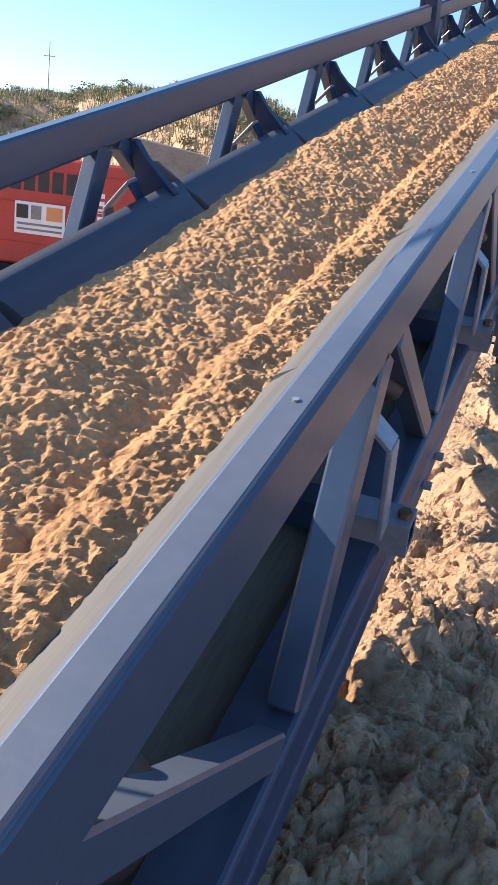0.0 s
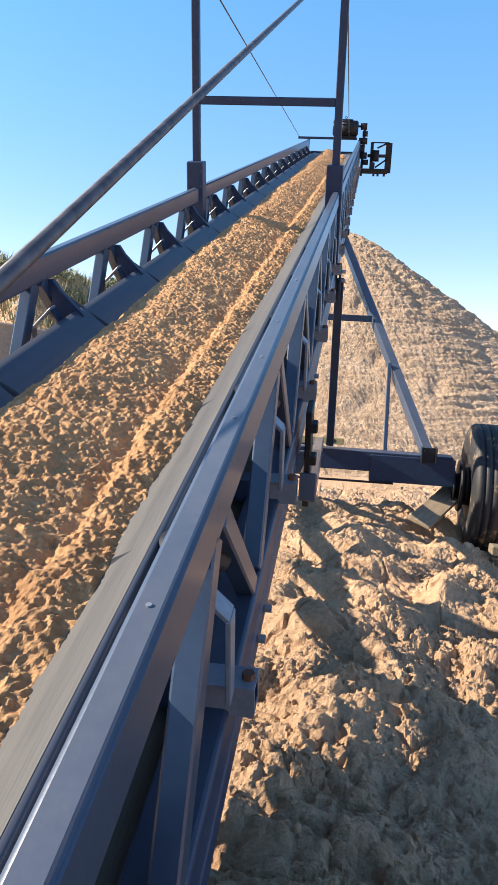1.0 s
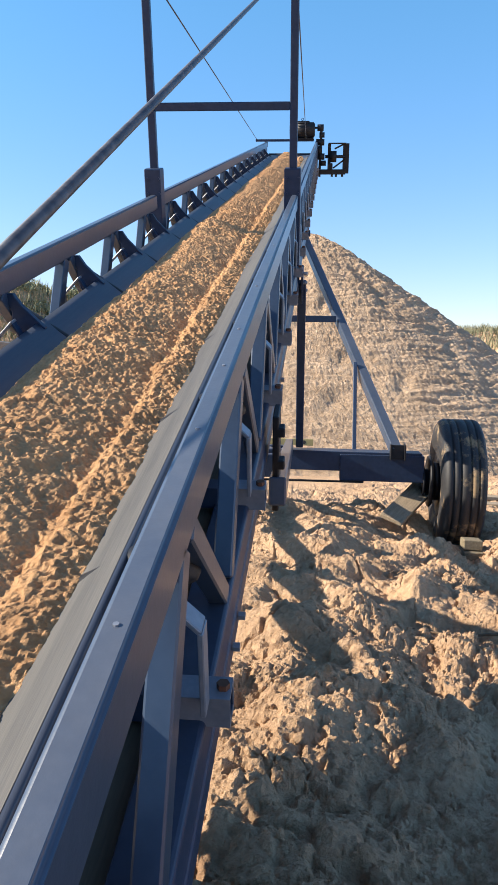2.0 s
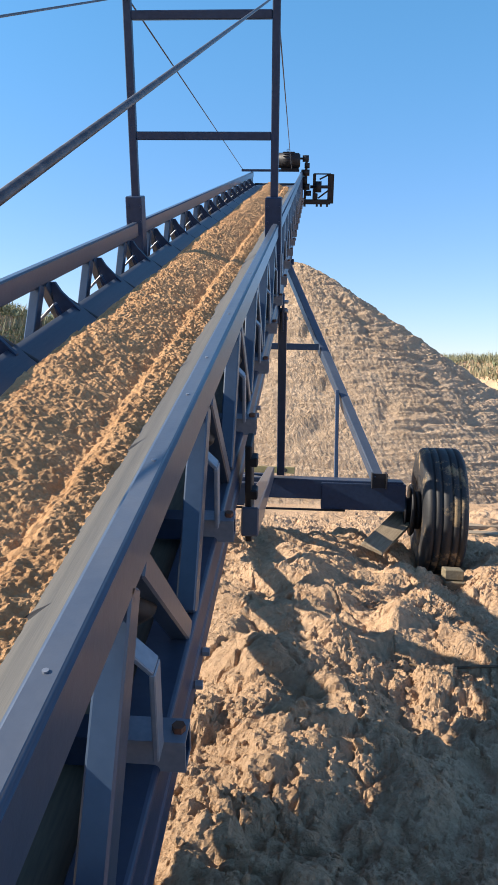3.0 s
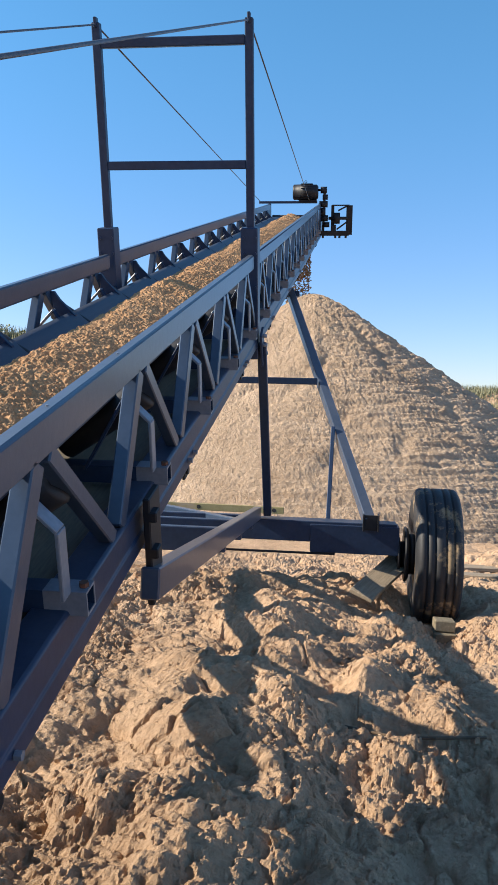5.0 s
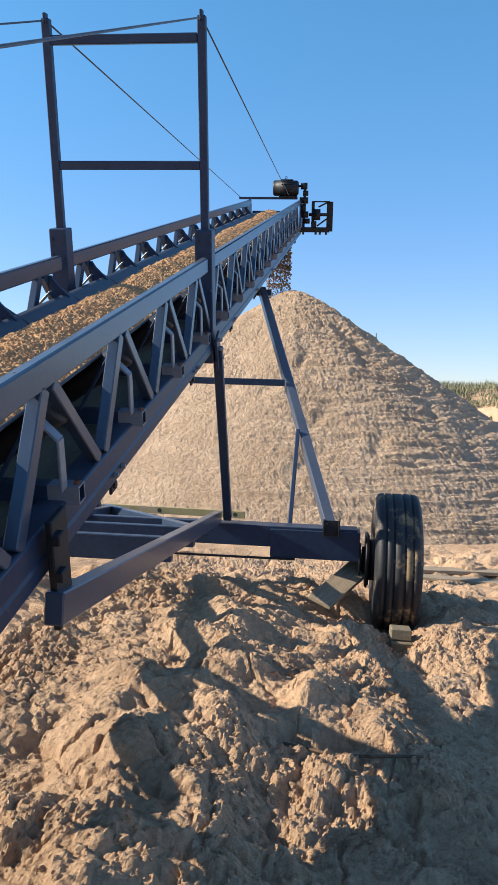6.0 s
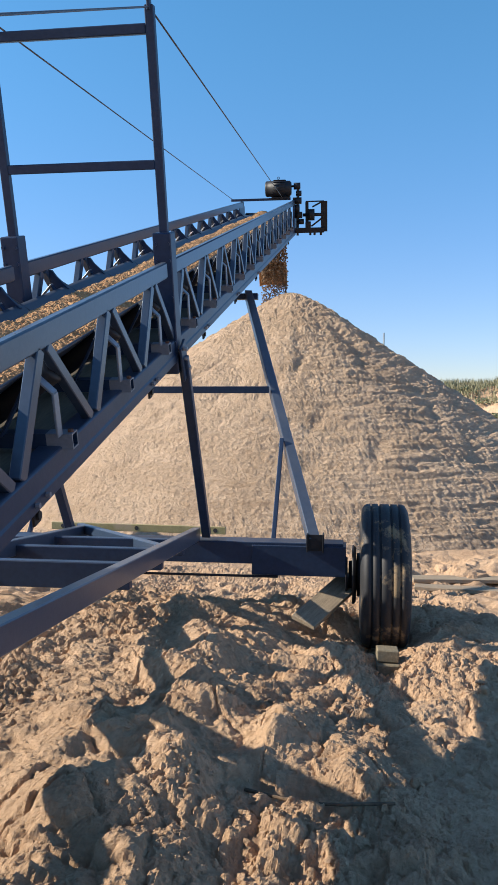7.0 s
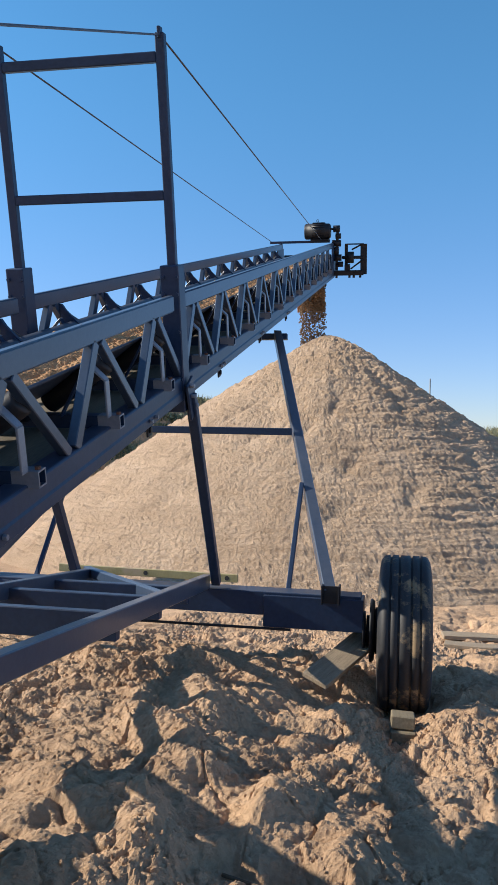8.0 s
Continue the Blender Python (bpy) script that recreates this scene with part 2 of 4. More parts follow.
def fbm(x, y, octaves=5, seed=0, gain=0.5):
    out, amp = 0, 1.0
    for k in range(octaves):
        ca, sa = math.cos(0.7 * k + 0.3), math.sin(0.7 * k + 0.3)
        out = out + amp * value_noise((ca * x - sa * y) * 2 ** k, (sa * x + ca * y) * 2 ** k, seed + k)
        amp *= gain
    return out


def lumps(x, y, size, seed=0):
    """Rounded clods: 0 between them, up to 1 on their tops."""
    x, y = x / size, y / size
    ix, iy = np.floor(x), np.floor(y)
    best = np.zeros_like(x)
    for dx in (-1, 0, 1):
        for dy in (-1, 0, 1):
            cx, cy = ix + dx, iy + dy
            px = cx + 0.15 + 0.7 * lattice(cx, cy, seed)
            py = cy + 0.15 + 0.7 * lattice(cx, cy, seed + 7)
            r = 0.25 + 0.55 * lattice(cx, cy, seed + 13)
            h = r * r - (x - px) ** 2 - (y - py) ** 2
            best = np.maximum(best, np.sqrt(np.maximum(h, 0)))
    return best


def slabs(x, y, size, seed=0, gap=0.16):
    """Broken crust: flat pieces of uneven height and tilt with cracks between them."""
    x, y = x / size, y / size
    ix, iy = np.floor(x), np.floor(y)
    d1, d2 = np.full_like(x, 9.0), np.full_like(x, 9.0)
    top = np.zeros_like(x)
    for dx in (-1, 0, 1):
        for dy in (-1, 0, 1):
            cx, cy = ix + dx, iy + dy
            ox = x - (cx + 0.1 + 0.8 * lattice(cx, cy, seed))
            oy = y - (cy + 0.1 + 0.8 * lattice(cx, cy, seed + 7))
            d = np.hypot(ox, oy)
            h = lattice(cx, cy, seed + 13) + 1.0 * (lattice(cx, cy, seed + 17) - 0.5) * ox + 1.0 * (lattice(cx, cy, seed + 19) - 0.5) * oy
            top = np.where(d < d1, h, top)
            d2 = np.where(d < d1, d1, np.minimum(d2, d))
            d1 = np.minimum(d1, d)
    return top * np.clip((d2 - d1) / gap, 0, 1)


def grid_mesh(name, px, py, pz, mat, smooth=True):
    """A sheet from three arrays of one shape."""
    rows, cols = pz.shape
    co = np.stack([px, py, pz], -1).reshape(-1, 3)
    i = np.arange(rows * cols).reshape(rows, cols)
    quads = np.stack([i[:-1, :-1], i[:-1, 1:], i[1:, 1:], i[1:, :-1]], -1).reshape(-1, 4)
    me = bpy.data.meshes.new(name)
    me.vertices.add(len(co))
    me.vertices.foreach_set("co", co.ravel())
    me.loops.add(quads.size)
    me.loops.foreach_set("vertex_index", quads.ravel())
    me.polygons.add(len(quads))
    me.polygons.foreach_set("loop_start", np.arange(0, quads.size, 4))
    me.polygons.foreach_set("loop_total", np.full(len(quads), 4))
    me.update(calc_edges=True)
    me.polygons.foreach_set("use_smooth", np.full(len(quads), smooth))
    me.materials.append(mat)
    return me


# ---------------------------------------------------------------- ground
APEX = (-0.08, 16.4, 4.36)


def hump(x, y, cx, cy, rx, ry, turn=0.0):
    c, s = math.cos(turn), math.sin(turn)
    dx, dy = (x - cx) * c + (y - cy) * s, -(x - cx) * s + (y - cy) * c
    return np.exp(-(dx / rx) ** 2 - (dy / ry) ** 2)


def bank_edge(az):
    """Distance at which the far bank begins to rise."""
    return 31 - 10 * np.exp(-((az + 0.36) / 0.22) ** 2) - 8 * np.exp(-((az - 0.33) / 0.14) ** 2) + 4 * fbm(az * 5, az * 0 + 2.0, 3, 71)


def ground_height(x, y):
    step = lambda a, b, v: np.clip((v - a) / (b - a), 0, 1) ** 2 * (3 - 2 * np.clip((v - a) / (b - a), 0, 1))
    r = np.hypot(x, y)
    z = 0.45 - 0.25 * step(6.0, 9.0, y) + 0.03 * fbm(x * 0.5, y * 0.5, 3, 3)
    z = z + 0.15 * (1 - step(0.40, 1.0, x)) * (1 - step(5.6, 8.0, y))
    near = 1 - step(7.0, 11, r)
    # ridges pushed up by wheels, and the ruts between them
    z = z + 0.14 * hump(x, y, 0.20, 4.72, 0.36, 0.13, -0.85) - 0.08 * hump(x, y, 0.02, 4.36, 0.11, 0.20) + 0.06 * hump(x, y, -0.10, 4.00, 0.14, 0.20)
    z = z + 0.13 * hump(x, y, 0.87, 4.30, 0.15, 0.34) - 0.09 * hump(x, y, 0.60, 3.90, 0.16, 0.32) + 0.07 * hump(x, y, 0.12, 3.15, 0.16, 0.36)
    z = z - 0.07 * hump(x, y, 0.80, 2.95, 0.20, 0.30) + 0.06 * hump(x, y, 0.22, 2.30, 0.12, 0.30) - 0.08 * hump(x, y, 0.50, 2.15, 0.12, 0.30) - 0.05 * hump(x, y, -0.30, 3.3, 0.20, 0.4)
    z = z + 0.10 * hump(x, y, 0.25, 5.35, 0.16, 0.34, 0.3) + 0.10 * hump(x, y, 0.95, 5.55, 0.24, 0.16, 0.4) + 0.08 * hump(x, y, 1.72, 5.35, 0.20, 0.32, -0.3) + 0.10 * hump(x, y, 1.0, 6.5, 0.3, 0.25)
    z = z + 0.08 * hump(x, y, 0.35, 6.25, 0.35, 0.2) - 0.10 * hump(x, y, 1.4, 6.4, 0.3, 0.55) - 0.09 * hump(x, y, 1.40, 5.36, 0.13, 0.22) + 0.06 * hump(x, y, 1.2, 3.9, 0.10, 0.5, 0.3)
    z = z + 0.95 * hump(x, y, -0.46, -4.9, 1.6, 1.5)
    track = hump(x, y, -0.32, 4.55, 0.30, 0.75)
    rough = near * (1 - 0.75 * track)
    z = z + rough * (0.085 * fbm(x * 1.7, y * 1.7, 4, 11) + 0.06 * np.abs(fbm(x * 2.6, y * 2.6, 3, 21)))
    crumb = rough * np.clip(0.20 + 1.9 * fbm(x * 0.9, y * 0.9, 3, 31), 0.04, 0.9) * (1 - 0.75 * step(1.2, 1.6, x) * (1 - step(4.6, 5.4, y)))
    wx, wy = x + 0.10 * fbm(x * 3, y * 3, 3, 33), y + 0.10 * fbm(x * 3, y * 3, 3, 35)
    scarp = np.tanh(9 * fbm(wx * 1.5, wy * 1.5, 3, 37)) + 0.7 * np.tanh(8 * fbm(wx * 3.3, wy * 3.3, 3, 39))
    z = z + rough * 0.030 * scarp
    # pressed lug marks along the rut
    lug = np.sin(2 * math.pi * (wy * 1.0 + 0.45 * np.abs(wx + 0.32)) / 0.115)
    z = z + near * track * (0.008 * np.clip(lug * 1.6, -1, 1) + 0.012 * slabs(wx, wy, 0.10, 49, 0.2) + 0.010 * fbm(wx * 9, wy * 9, 3, 57))
    vx, vy = wx + 0.03 * fbm(x * 16, y * 16, 3, 34), wy + 0.03 * fbm(x * 16, y * 16, 3, 36)
    z = z + rough * 0.036 * slabs(vx, vy, 0.26, 40, 0.10) + crumb * (0.040 * slabs(vx, vy, 0.13, 41) + 0.026 * slabs(vx, vy, 0.07, 43) + 0.010 * slabs(vx, y, 0.036, 47))
    z = z + rough * (0.028 * fbm(wx * 6, wy * 6, 3, 51) - 0.040 * np.abs(fbm(wx * 4.5, wy * 4.5, 4, 53, 0.6)) + (0.014 + 0.024 * crumb) * fbm(x * 22, y * 22, 3, 55, 0.7))
    # trodden spill round the foot of the heap
    foot = hump(x, y, 2.9, 9.6, 1.7, 1.1)
    z = z + foot * (0.16 * fbm(x * 2.2, y * 2.2, 4, 85, 0.6) + 0.06 * slabs(x + 0.1 * fbm(x * 4, y * 4, 2, 87), y, 0.24, 89, 0.2))
    # the pit's far bank
    az = np.arctan2(x, y)
    top = 2.1 + 0.35 * np.exp(-((az - 0.33) / 0.16) ** 2) + 1.3 * np.exp(-((az + 0.38) / 0.35) ** 2) + 0.9 * np.exp(-((az + 0.75) / 0.3) ** 2) + 0.5 * fbm(az * 9, r * 0.02, 3, 61)
    edge = bank_edge(az)
    z = z + top * step(0, 5.5, r - edge + 1.2 * fbm(x * 0.5, y * 0.5, 4, 63)) + 0.5 * step(3, 9, r - edge) * fbm(x * 0.2, y * 0.2, 4, 81)
    z = z + 0.25 * step(0, 2, r - edge) * fbm(x * 1.3, y * 1.3, 4, 83)
    return z


def graded(stops):
    """Coordinates from (start, spacing) stops up to the last start."""
    out = []
    for (a, h), (b, _) in zip(stops, stops[1:]):
        out.append(np.linspace(a, b, max(2, int(round((b - a) / h)) + 1))[:-1])
    return np.concatenate(out + [[stops[-1][0]]])


def build_ground():
    gx = graded([(-900, 120), (-60, 6), (-42, 0.9), (-14, 0.3), (-2.2, 0.05), (-1.0, 0.0078), (2.3, 0.05), (4.5, 0.3), (12, 0.9), (42, 6), (60, 120), (900, 1)])
    gy = graded([(-900, 120), (-60, 6), (-40, 1.2), (-9, 0.15), (-2.5, 0.05), (0.3, 0.0078), (7.2, 0.035), (12, 0.25), (30, 0.8), (48, 6), (80, 120), (1200, 1)])
    px, py = np.meshgrid(gx, gy)
    me = grid_mesh("ground", px, py, ground_height(px, py), SOIL, smooth=False)
    tagged(from_mesh("ground", me), "churned pale orange sand ground with clods and tyre marks", "ground", kind="structure")


def heap_height(x, y):
    dx, dy = x - APEX[0], y - APEX[1]
    dx = dx / 1.10
    r = np.hypot(dx, dy)
    az = np.arctan2(dx, -dy)
    slope = 0.735 * (np.sqrt(r * r + 0.09) - 0.22)
    z = APEX[2] - slope
    fall = np.clip(r / 1.5, 0, 1)
    z = z + fall * (0.10 * fbm(az * 2.5, r * 0.5, 4, 91) + 0.030 * fbm(az * 7, r * 3.2, 4, 95))
    right = 0.60 + 0.40 * np.clip(0.45 + az, 0, 1)
    z = z + fall * right * (0.042 * fbm(az * 3.0, r * 8.5, 3, 99, 0.6) + 0.032 * fbm(az * 8, r * 19, 3, 97, 0.6))
    z = z + 0.006 * lumps(x, y, 0.13, 101) + 0.007 * lumps(x, y, 0.06, 103) + 0.021 * fbm(x * 15, y * 17, 4, 105, 0.7)
    # slides of caked sand
    for k in range(16):
        a0, r0 = -1.1 + 0.125 * k + 0.1 * math.sin(k * 5.0), 3.4 + 1.2 * math.sin(k * 2.3)
        z = z - 0.055 * np.exp(-((az - a0 + 0.16 * (r - r0)) / 0.035) ** 2 - ((r - r0) / 0.30) ** 2)
    return z


def build_heap():
    rr = np.concatenate([np.linspace(0.01, 6.8, 360)])
    az = np.concatenate([np.linspace(-math.pi, -1.75, 90)[:-1], np.linspace(-1.75, 1.75, 900), np.linspace(1.75, math.pi, 90)[1:]])
    ra, aa = np.meshgrid(rr, az)
    px, py = APEX[0] + ra * np.sin(aa) * 1.10, APEX[1] - ra * np.cos(aa)
    pz = heap_height(px, py)
    me = grid_mesh("stockpile", px, py, pz, HEAP, smooth=False)
    tagged(from_mesh("stockpile", me), "tall cone of pale tan sand heaped under the conveyor's end", "sand heap")


def build_clods():
    """Loose crumbs and broken clods strewn over the churned ground, one joined mesh."""
    rng = np.random.default_rng(17)
    shapes = []
    for level in (1, 2):
        bm = bmesh.new()
        bmesh.ops.create_icosphere(bm, subdivisions=level, radius=1.0)
        shapes.append((np.array([v.co[:] for v in bm.verts]), np.array([[v.index for v in f.verts] for f in bm.faces])))
        bm.free()
    n = 15000
    x, y = rng.uniform(-0.9, 2.3, n), rng.uniform(0.2, 7.6, n)
    keep = fbm(x * 0.9, y * 0.9, 2, 31) + 0.8 * fbm(x * 4, y * 4, 2, 32) > rng.uniform(-0.30, 0.40, n)
    x, y = x[keep], y[keep]
    z = ground_height(x, y)
    size = 0.003 + 0.006 * rng.random(len(x)) ** 2 + 0.026 * rng.random(len(x)) ** 16
    verts, faces, start = [], [], 0
    for i in range(len(x)):
        base, tris = shapes[1 if size[i] > 0.015 else 0]
        stretch = rng.uniform(0.55, 1.25, 3)
        if size[i] > 0.015:
            base = base * (1 + 0.6 * fbm(base[:, 0] * 1.3 + i * 7.1, base[:, 1] * 1.3 + base[:, 2] * 1.7, 3, 500))[:, None]
            for k in range(4):
                q = rng.normal(0, 1, 3)
                q = q / np.linalg.norm(q)
                over = np.maximum(base @ q - 0.55, 0)
                base = base - over[:, None] * q
        else:
            base = base * rng.uniform(0.7, 1.25, (len(base), 1))
        a = rng.uniform(0, 6.28)
        turn = np.array([[math.cos(a), -math.sin(a), 0], [math.sin(a), math.cos(a), 0], [0, 0, 1]])
        verts.append((base * stretch) @ turn * size[i] + np.array([x[i], y[i], z[i] + 0.2 * size[i]]))
        faces.append(tris + start)
        start += len(base)
    me = bpy.data.meshes.new("clods")
    me.from_pydata(np.concatenate(verts).tolist(), [], np.concatenate(faces).tolist())
    me.materials.append(SOIL)
    tagged(from_mesh("loose_clods", me), "loose crumbled clods of sandy soil strewn on the ground", "clods", kind="stuff")


build_ground()
build_heap()
build_clods()

# ---------------------------------------------------------------- conveyor
SLOPE = 15.85
TO_WORLD = pose(0, 1.009, 1.790, SLOPE)
FROM_WORLD = TO_WORLD.inverted()
MID = -0.455
RIGHT, LEFT = 0.028, -0.936
LOW, HIGH = -3.6, 15.15
PITCH, FIRST = 0.84, -0.15
MAST = 4.45
conveyor = tagged(group("conveyor", TO_WORLD), "long inclined belt conveyor of navy-painted steel trusses, carrying sand", "conveyor")


def local(p):
    return FROM_WORLD @ Vector(p)


def trusses():
    for side, s in ((RIGHT, 1), (LEFT, -1)):
        for a, b in ((LOW, MAST - 0.135), (MAST + 0.075, HIGH)):
            bm = bmesh.new()
            add_box(bm, (0.044, b - a, 0.096), pose(side, (a + b) / 2, -0.048), 0)
            bmesh.ops.bevel(bm, geom=[e for e in bm.edges if e.calc_length() > 1], offset=0.008, segments=3, affect='EDGES')
            for f in bm.faces:
                f.smooth = f.calc_area() < 0.02 * (b - a)
            part("top_rail", bm, RAIL, conveyor)
        outline = [(0.019, -0.485), (0.026, -0.492), (0.026, -0.570), (0.031, -0.576), (0.031, -0.628), (-0.040, -0.628), (-0.070, -0.612), (-0.070, -0.485)]
        bm = bmesh.new()
        ends = [[bm.verts.new((side + s * x, u, v)) for x, v in outline] for u in (LOW, HIGH)]
        for k in range(8):
            bm.faces.new((ends[0][k], ends[0][(k + 1) % 8], ends[1][(k + 1) % 8], ends[1][k]))
        bm.faces.new(ends[0])
        bm.faces.new(ends[1][::-1])
        bmesh.ops.recalc_face_normals(bm, faces=bm.faces[:])
        bmesh.ops.bevel(bm, geom=[e for e in bm.edges if e.calc_length() > 1], offset=0.003, segments=1, affect='EDGES')
        part("bottom_chord", bm, NAVY, conveyor)
    strut = beam((0, -0.40, -0.486), (0, -0.11, -0.090), 0.044, 0.062, (0, -1, 0.4), 0.004)
    strut_me = bpy.data.meshes.new("strut")
    strut.to_mesh(strut_me)
    strut_me.materials.append(RAIL)
    diag = beam((0, -0.04, -0.090), (0, 0.37, -0.486), 0.042, 0.048, (0, 1, 0.4), 0.004)
    diag_me = bpy.data.meshes.new("diagonal")
    diag.to_mesh(diag_me)
    diag_me.materials.append(RAIL)
    dot = bmesh.new()
    add_rod(dot, (0, 0, -0.001), (0, 0, 0.0012), 0.0038, 8)
    dot_me = bpy.data.meshes.new("rivet")
    dot.to_mesh(dot_me)
    dot_me.materials.append(GREY)
    k = -4
    while FIRST + PITCH * k + 0.3 < HIGH:
        u = FIRST + PITCH * k
        for side in (RIGHT, LEFT):
            from_mesh("strut", strut_me, parent=conveyor, m=pose(side, u, 0))
            from_mesh("diagonal", diag_me, parent=conveyor, m=pose(side, u, 0))
        k += 1
    for u in (-0.58, 0.0, 0.38, 0.70, 1.25, 2.1, 3.0):
        from_mesh("rivet", dot_me, parent=conveyor, m=pose(RIGHT, u, 0.001), label="pale rivet head")
    bolt = bmesh.new()
    add_rod(bolt, (0, 0, 0), (0.016, 0, 0), 0.011, 6)
    bolt_me = bpy.data.meshes.new("bolt")
    bolt.to_mesh(bolt_me)
    bolt_me.materials.append(GREY)
    for u in (0.18, 0.30, 2.02, 2.12, 3.72, 3.82, 5.4, 5.5, 7.1, 7.2, 8.8, 8.9):
        from_mesh("bolt", bolt_me, parent=conveyor, m=pose(RIGHT + 0.033, u, -0.595))


BELT_EDGE, BELT_FLAT = 0.362, 0.12
BELT_LOW, BELT_TOP = -0.365, -0.205


def trough(x):
    """Height of the belt's surface across it."""
    d = np.abs(np.asarray(x, float) - MID)
    w = np.clip((d - BELT_FLAT) / (BELT_EDGE - BELT_FLAT), 0, None)
    return BELT_LOW + (BELT_TOP - BELT_LOW) * (np.sqrt(w * w + 0.01) - 0.1) / (math.sqrt(1.01) - 0.1)


def idlers():
    tube = bmesh.new()
    add_tube(tube, (LEFT - 0.068, 0, 0), (RIGHT + 0.068, 0, 0), 0.058, 0.060, 0.005)
    tube_me = bpy.data.meshes.new("cross_tube")
    tube.to_mesh(tube_me)
    tube_me.materials.append(NAVY)
    end = bmesh.new()
    add_tube(end, (0, 0, 0), (0.106, 0, 0), 0.0605, 0.0625, 0.006)
    end_me = bpy.data.meshes.new("tube_end")
    end.to_mesh(end_me)
    end_me.materials.append(GREY)
    flat = lathe([(-0.118, 0.012), (-0.118, 0.040), (-0.112, 0.045), (0.112, 0.045), (0.118, 0.040), (0.118, 0.012)], 20)
    roller_me = bpy.data.meshes.new("roller")
    flat.to_mesh(roller_me)
    roller_me.materials.append(BLACK)
    arm = bmesh.new()
    pts = [(0.030, 0, 0.030), (0.030, 0, 0.20), (-0.055, 0, 0.285)]
    for a, b in zip(pts, pts[1:]):
        beam(a, b, 0.046, 0.010, (1, 0, 0.001) if a[0] == b[0] else (1, 0, 1), 0.002, arm)
    arm_me = bpy.data.meshes.new("arm")
    arm.to_mesh(arm_me)
    arm_me.materials.append(GREY)
    rib = bmesh.new()
    beam((-0.05, 0, 0.28), (-0.20, 0, 0.03), 0.035, 0.010, (1, 0, 0.5), 0.002, rib)
    rib_me = bpy.data.meshes.new("rib")
    rib.to_mesh(rib_me)
    rib_me.materials.append(NAVY)
    bolt = bmesh.new()
    add_rod(bolt, (0, 0, 0), (0, 0, 0.012), 0.012, 6)
    bolt_me = bpy.data.meshes.new("bolt")
    bolt.to_mesh(bolt_me)
    bolt_me.materials.append(RUST)
    long = lathe([(-0.165, 0.012), (-0.165, 0.049), (-0.158, 0.055), (0.188, 0.055), (0.196, 0.049), (0.206, 0.018), (0.206, 0.010)], 24)
    wing_me = bpy.data.meshes.new("wing_roller")
    long.to_mesh(wing_me)
    wing_me.materials.append(BLACK)
    cup = bmesh.new()
    shape = [(-0.938, 0.372), (-0.895, 0.372), (-0.868, 0.330), (-0.785, 0.245), (-0.800, 0.212), (-0.895, 0.212), (-0.910, 0.255), (-0.905, 0.305)]
    ring = [[cup.verts.new((x, y, z)) for x, z in shape] for y in (-0.012, 0.012)]
    for a in range(len(shape)):
        b = (a + 1) % len(shape)
        cup.faces.new((ring[0][a], ring[0][b], ring[1][b], ring[1][a]))
    cup.faces.new(ring[0])
    cup.faces.new(ring[1][::-1])
    bmesh.ops.recalc_face_normals(cup, faces=cup.faces[:])
    bmesh.ops.bevel(cup, geom=cup.edges[:], offset=0.002, segments=1, affect='EDGES')
    cup_me = bpy.data.meshes.new("roller_bracket")
    cup.to_mesh(cup_me)
    cup_me.materials.append(NAVY)
    wing = math.degrees(math.atan2(BELT_TOP - BELT_LOW, BELT_EDGE - BELT_FLAT))
    k = -3
    while FIRST + PITCH * k + 0.2 < HIGH:
        u = FIRST + PITCH * k
        idler = group("troughing_idler", pose(0, u, -0.467), conveyor)
        from_mesh("cross_tube", tube_me, parent=idler)
        for s, x in ((1, RIGHT), (-1, LEFT)):
            turn = pose(x, 0, 0, 0, 0, 0 if s > 0 else 180)
            from_mesh("tube_end", end_me, parent=idler, m=pose(x, 0, 0, 0, 0, 0 if s > 0 else 180) @ pose(-0.036, 0, 0))
            from_mesh("arm", arm_me, parent=idler, m=turn @ pose(0, -0.055 * s, 0))
            from_mesh("rib", rib_me, parent=idler, m=turn @ pose(0, -0.055 * s, 0))
            if s < 0:
                from_mesh("roller_bracket", cup_me, parent=idler, m=pose(0, 0.01, 0))
            from_mesh("bolt", bolt_me, parent=idler, m=turn @ pose(0.055, 0, 0.031))
            from_mesh("wing_roller", wing_me, parent=idler, m=pose(MID + s * 0.302, 0.075, 0.467 - 0.312, 0, 0, 0 if s > 0 else 180) @ pose(0, 0, 0, 0, -wing, 0))
        from_mesh("roller", roller_me, parent=idler, m=pose(MID, -0.05, 0.467 + BELT_LOW - 0.058))
        k += 1


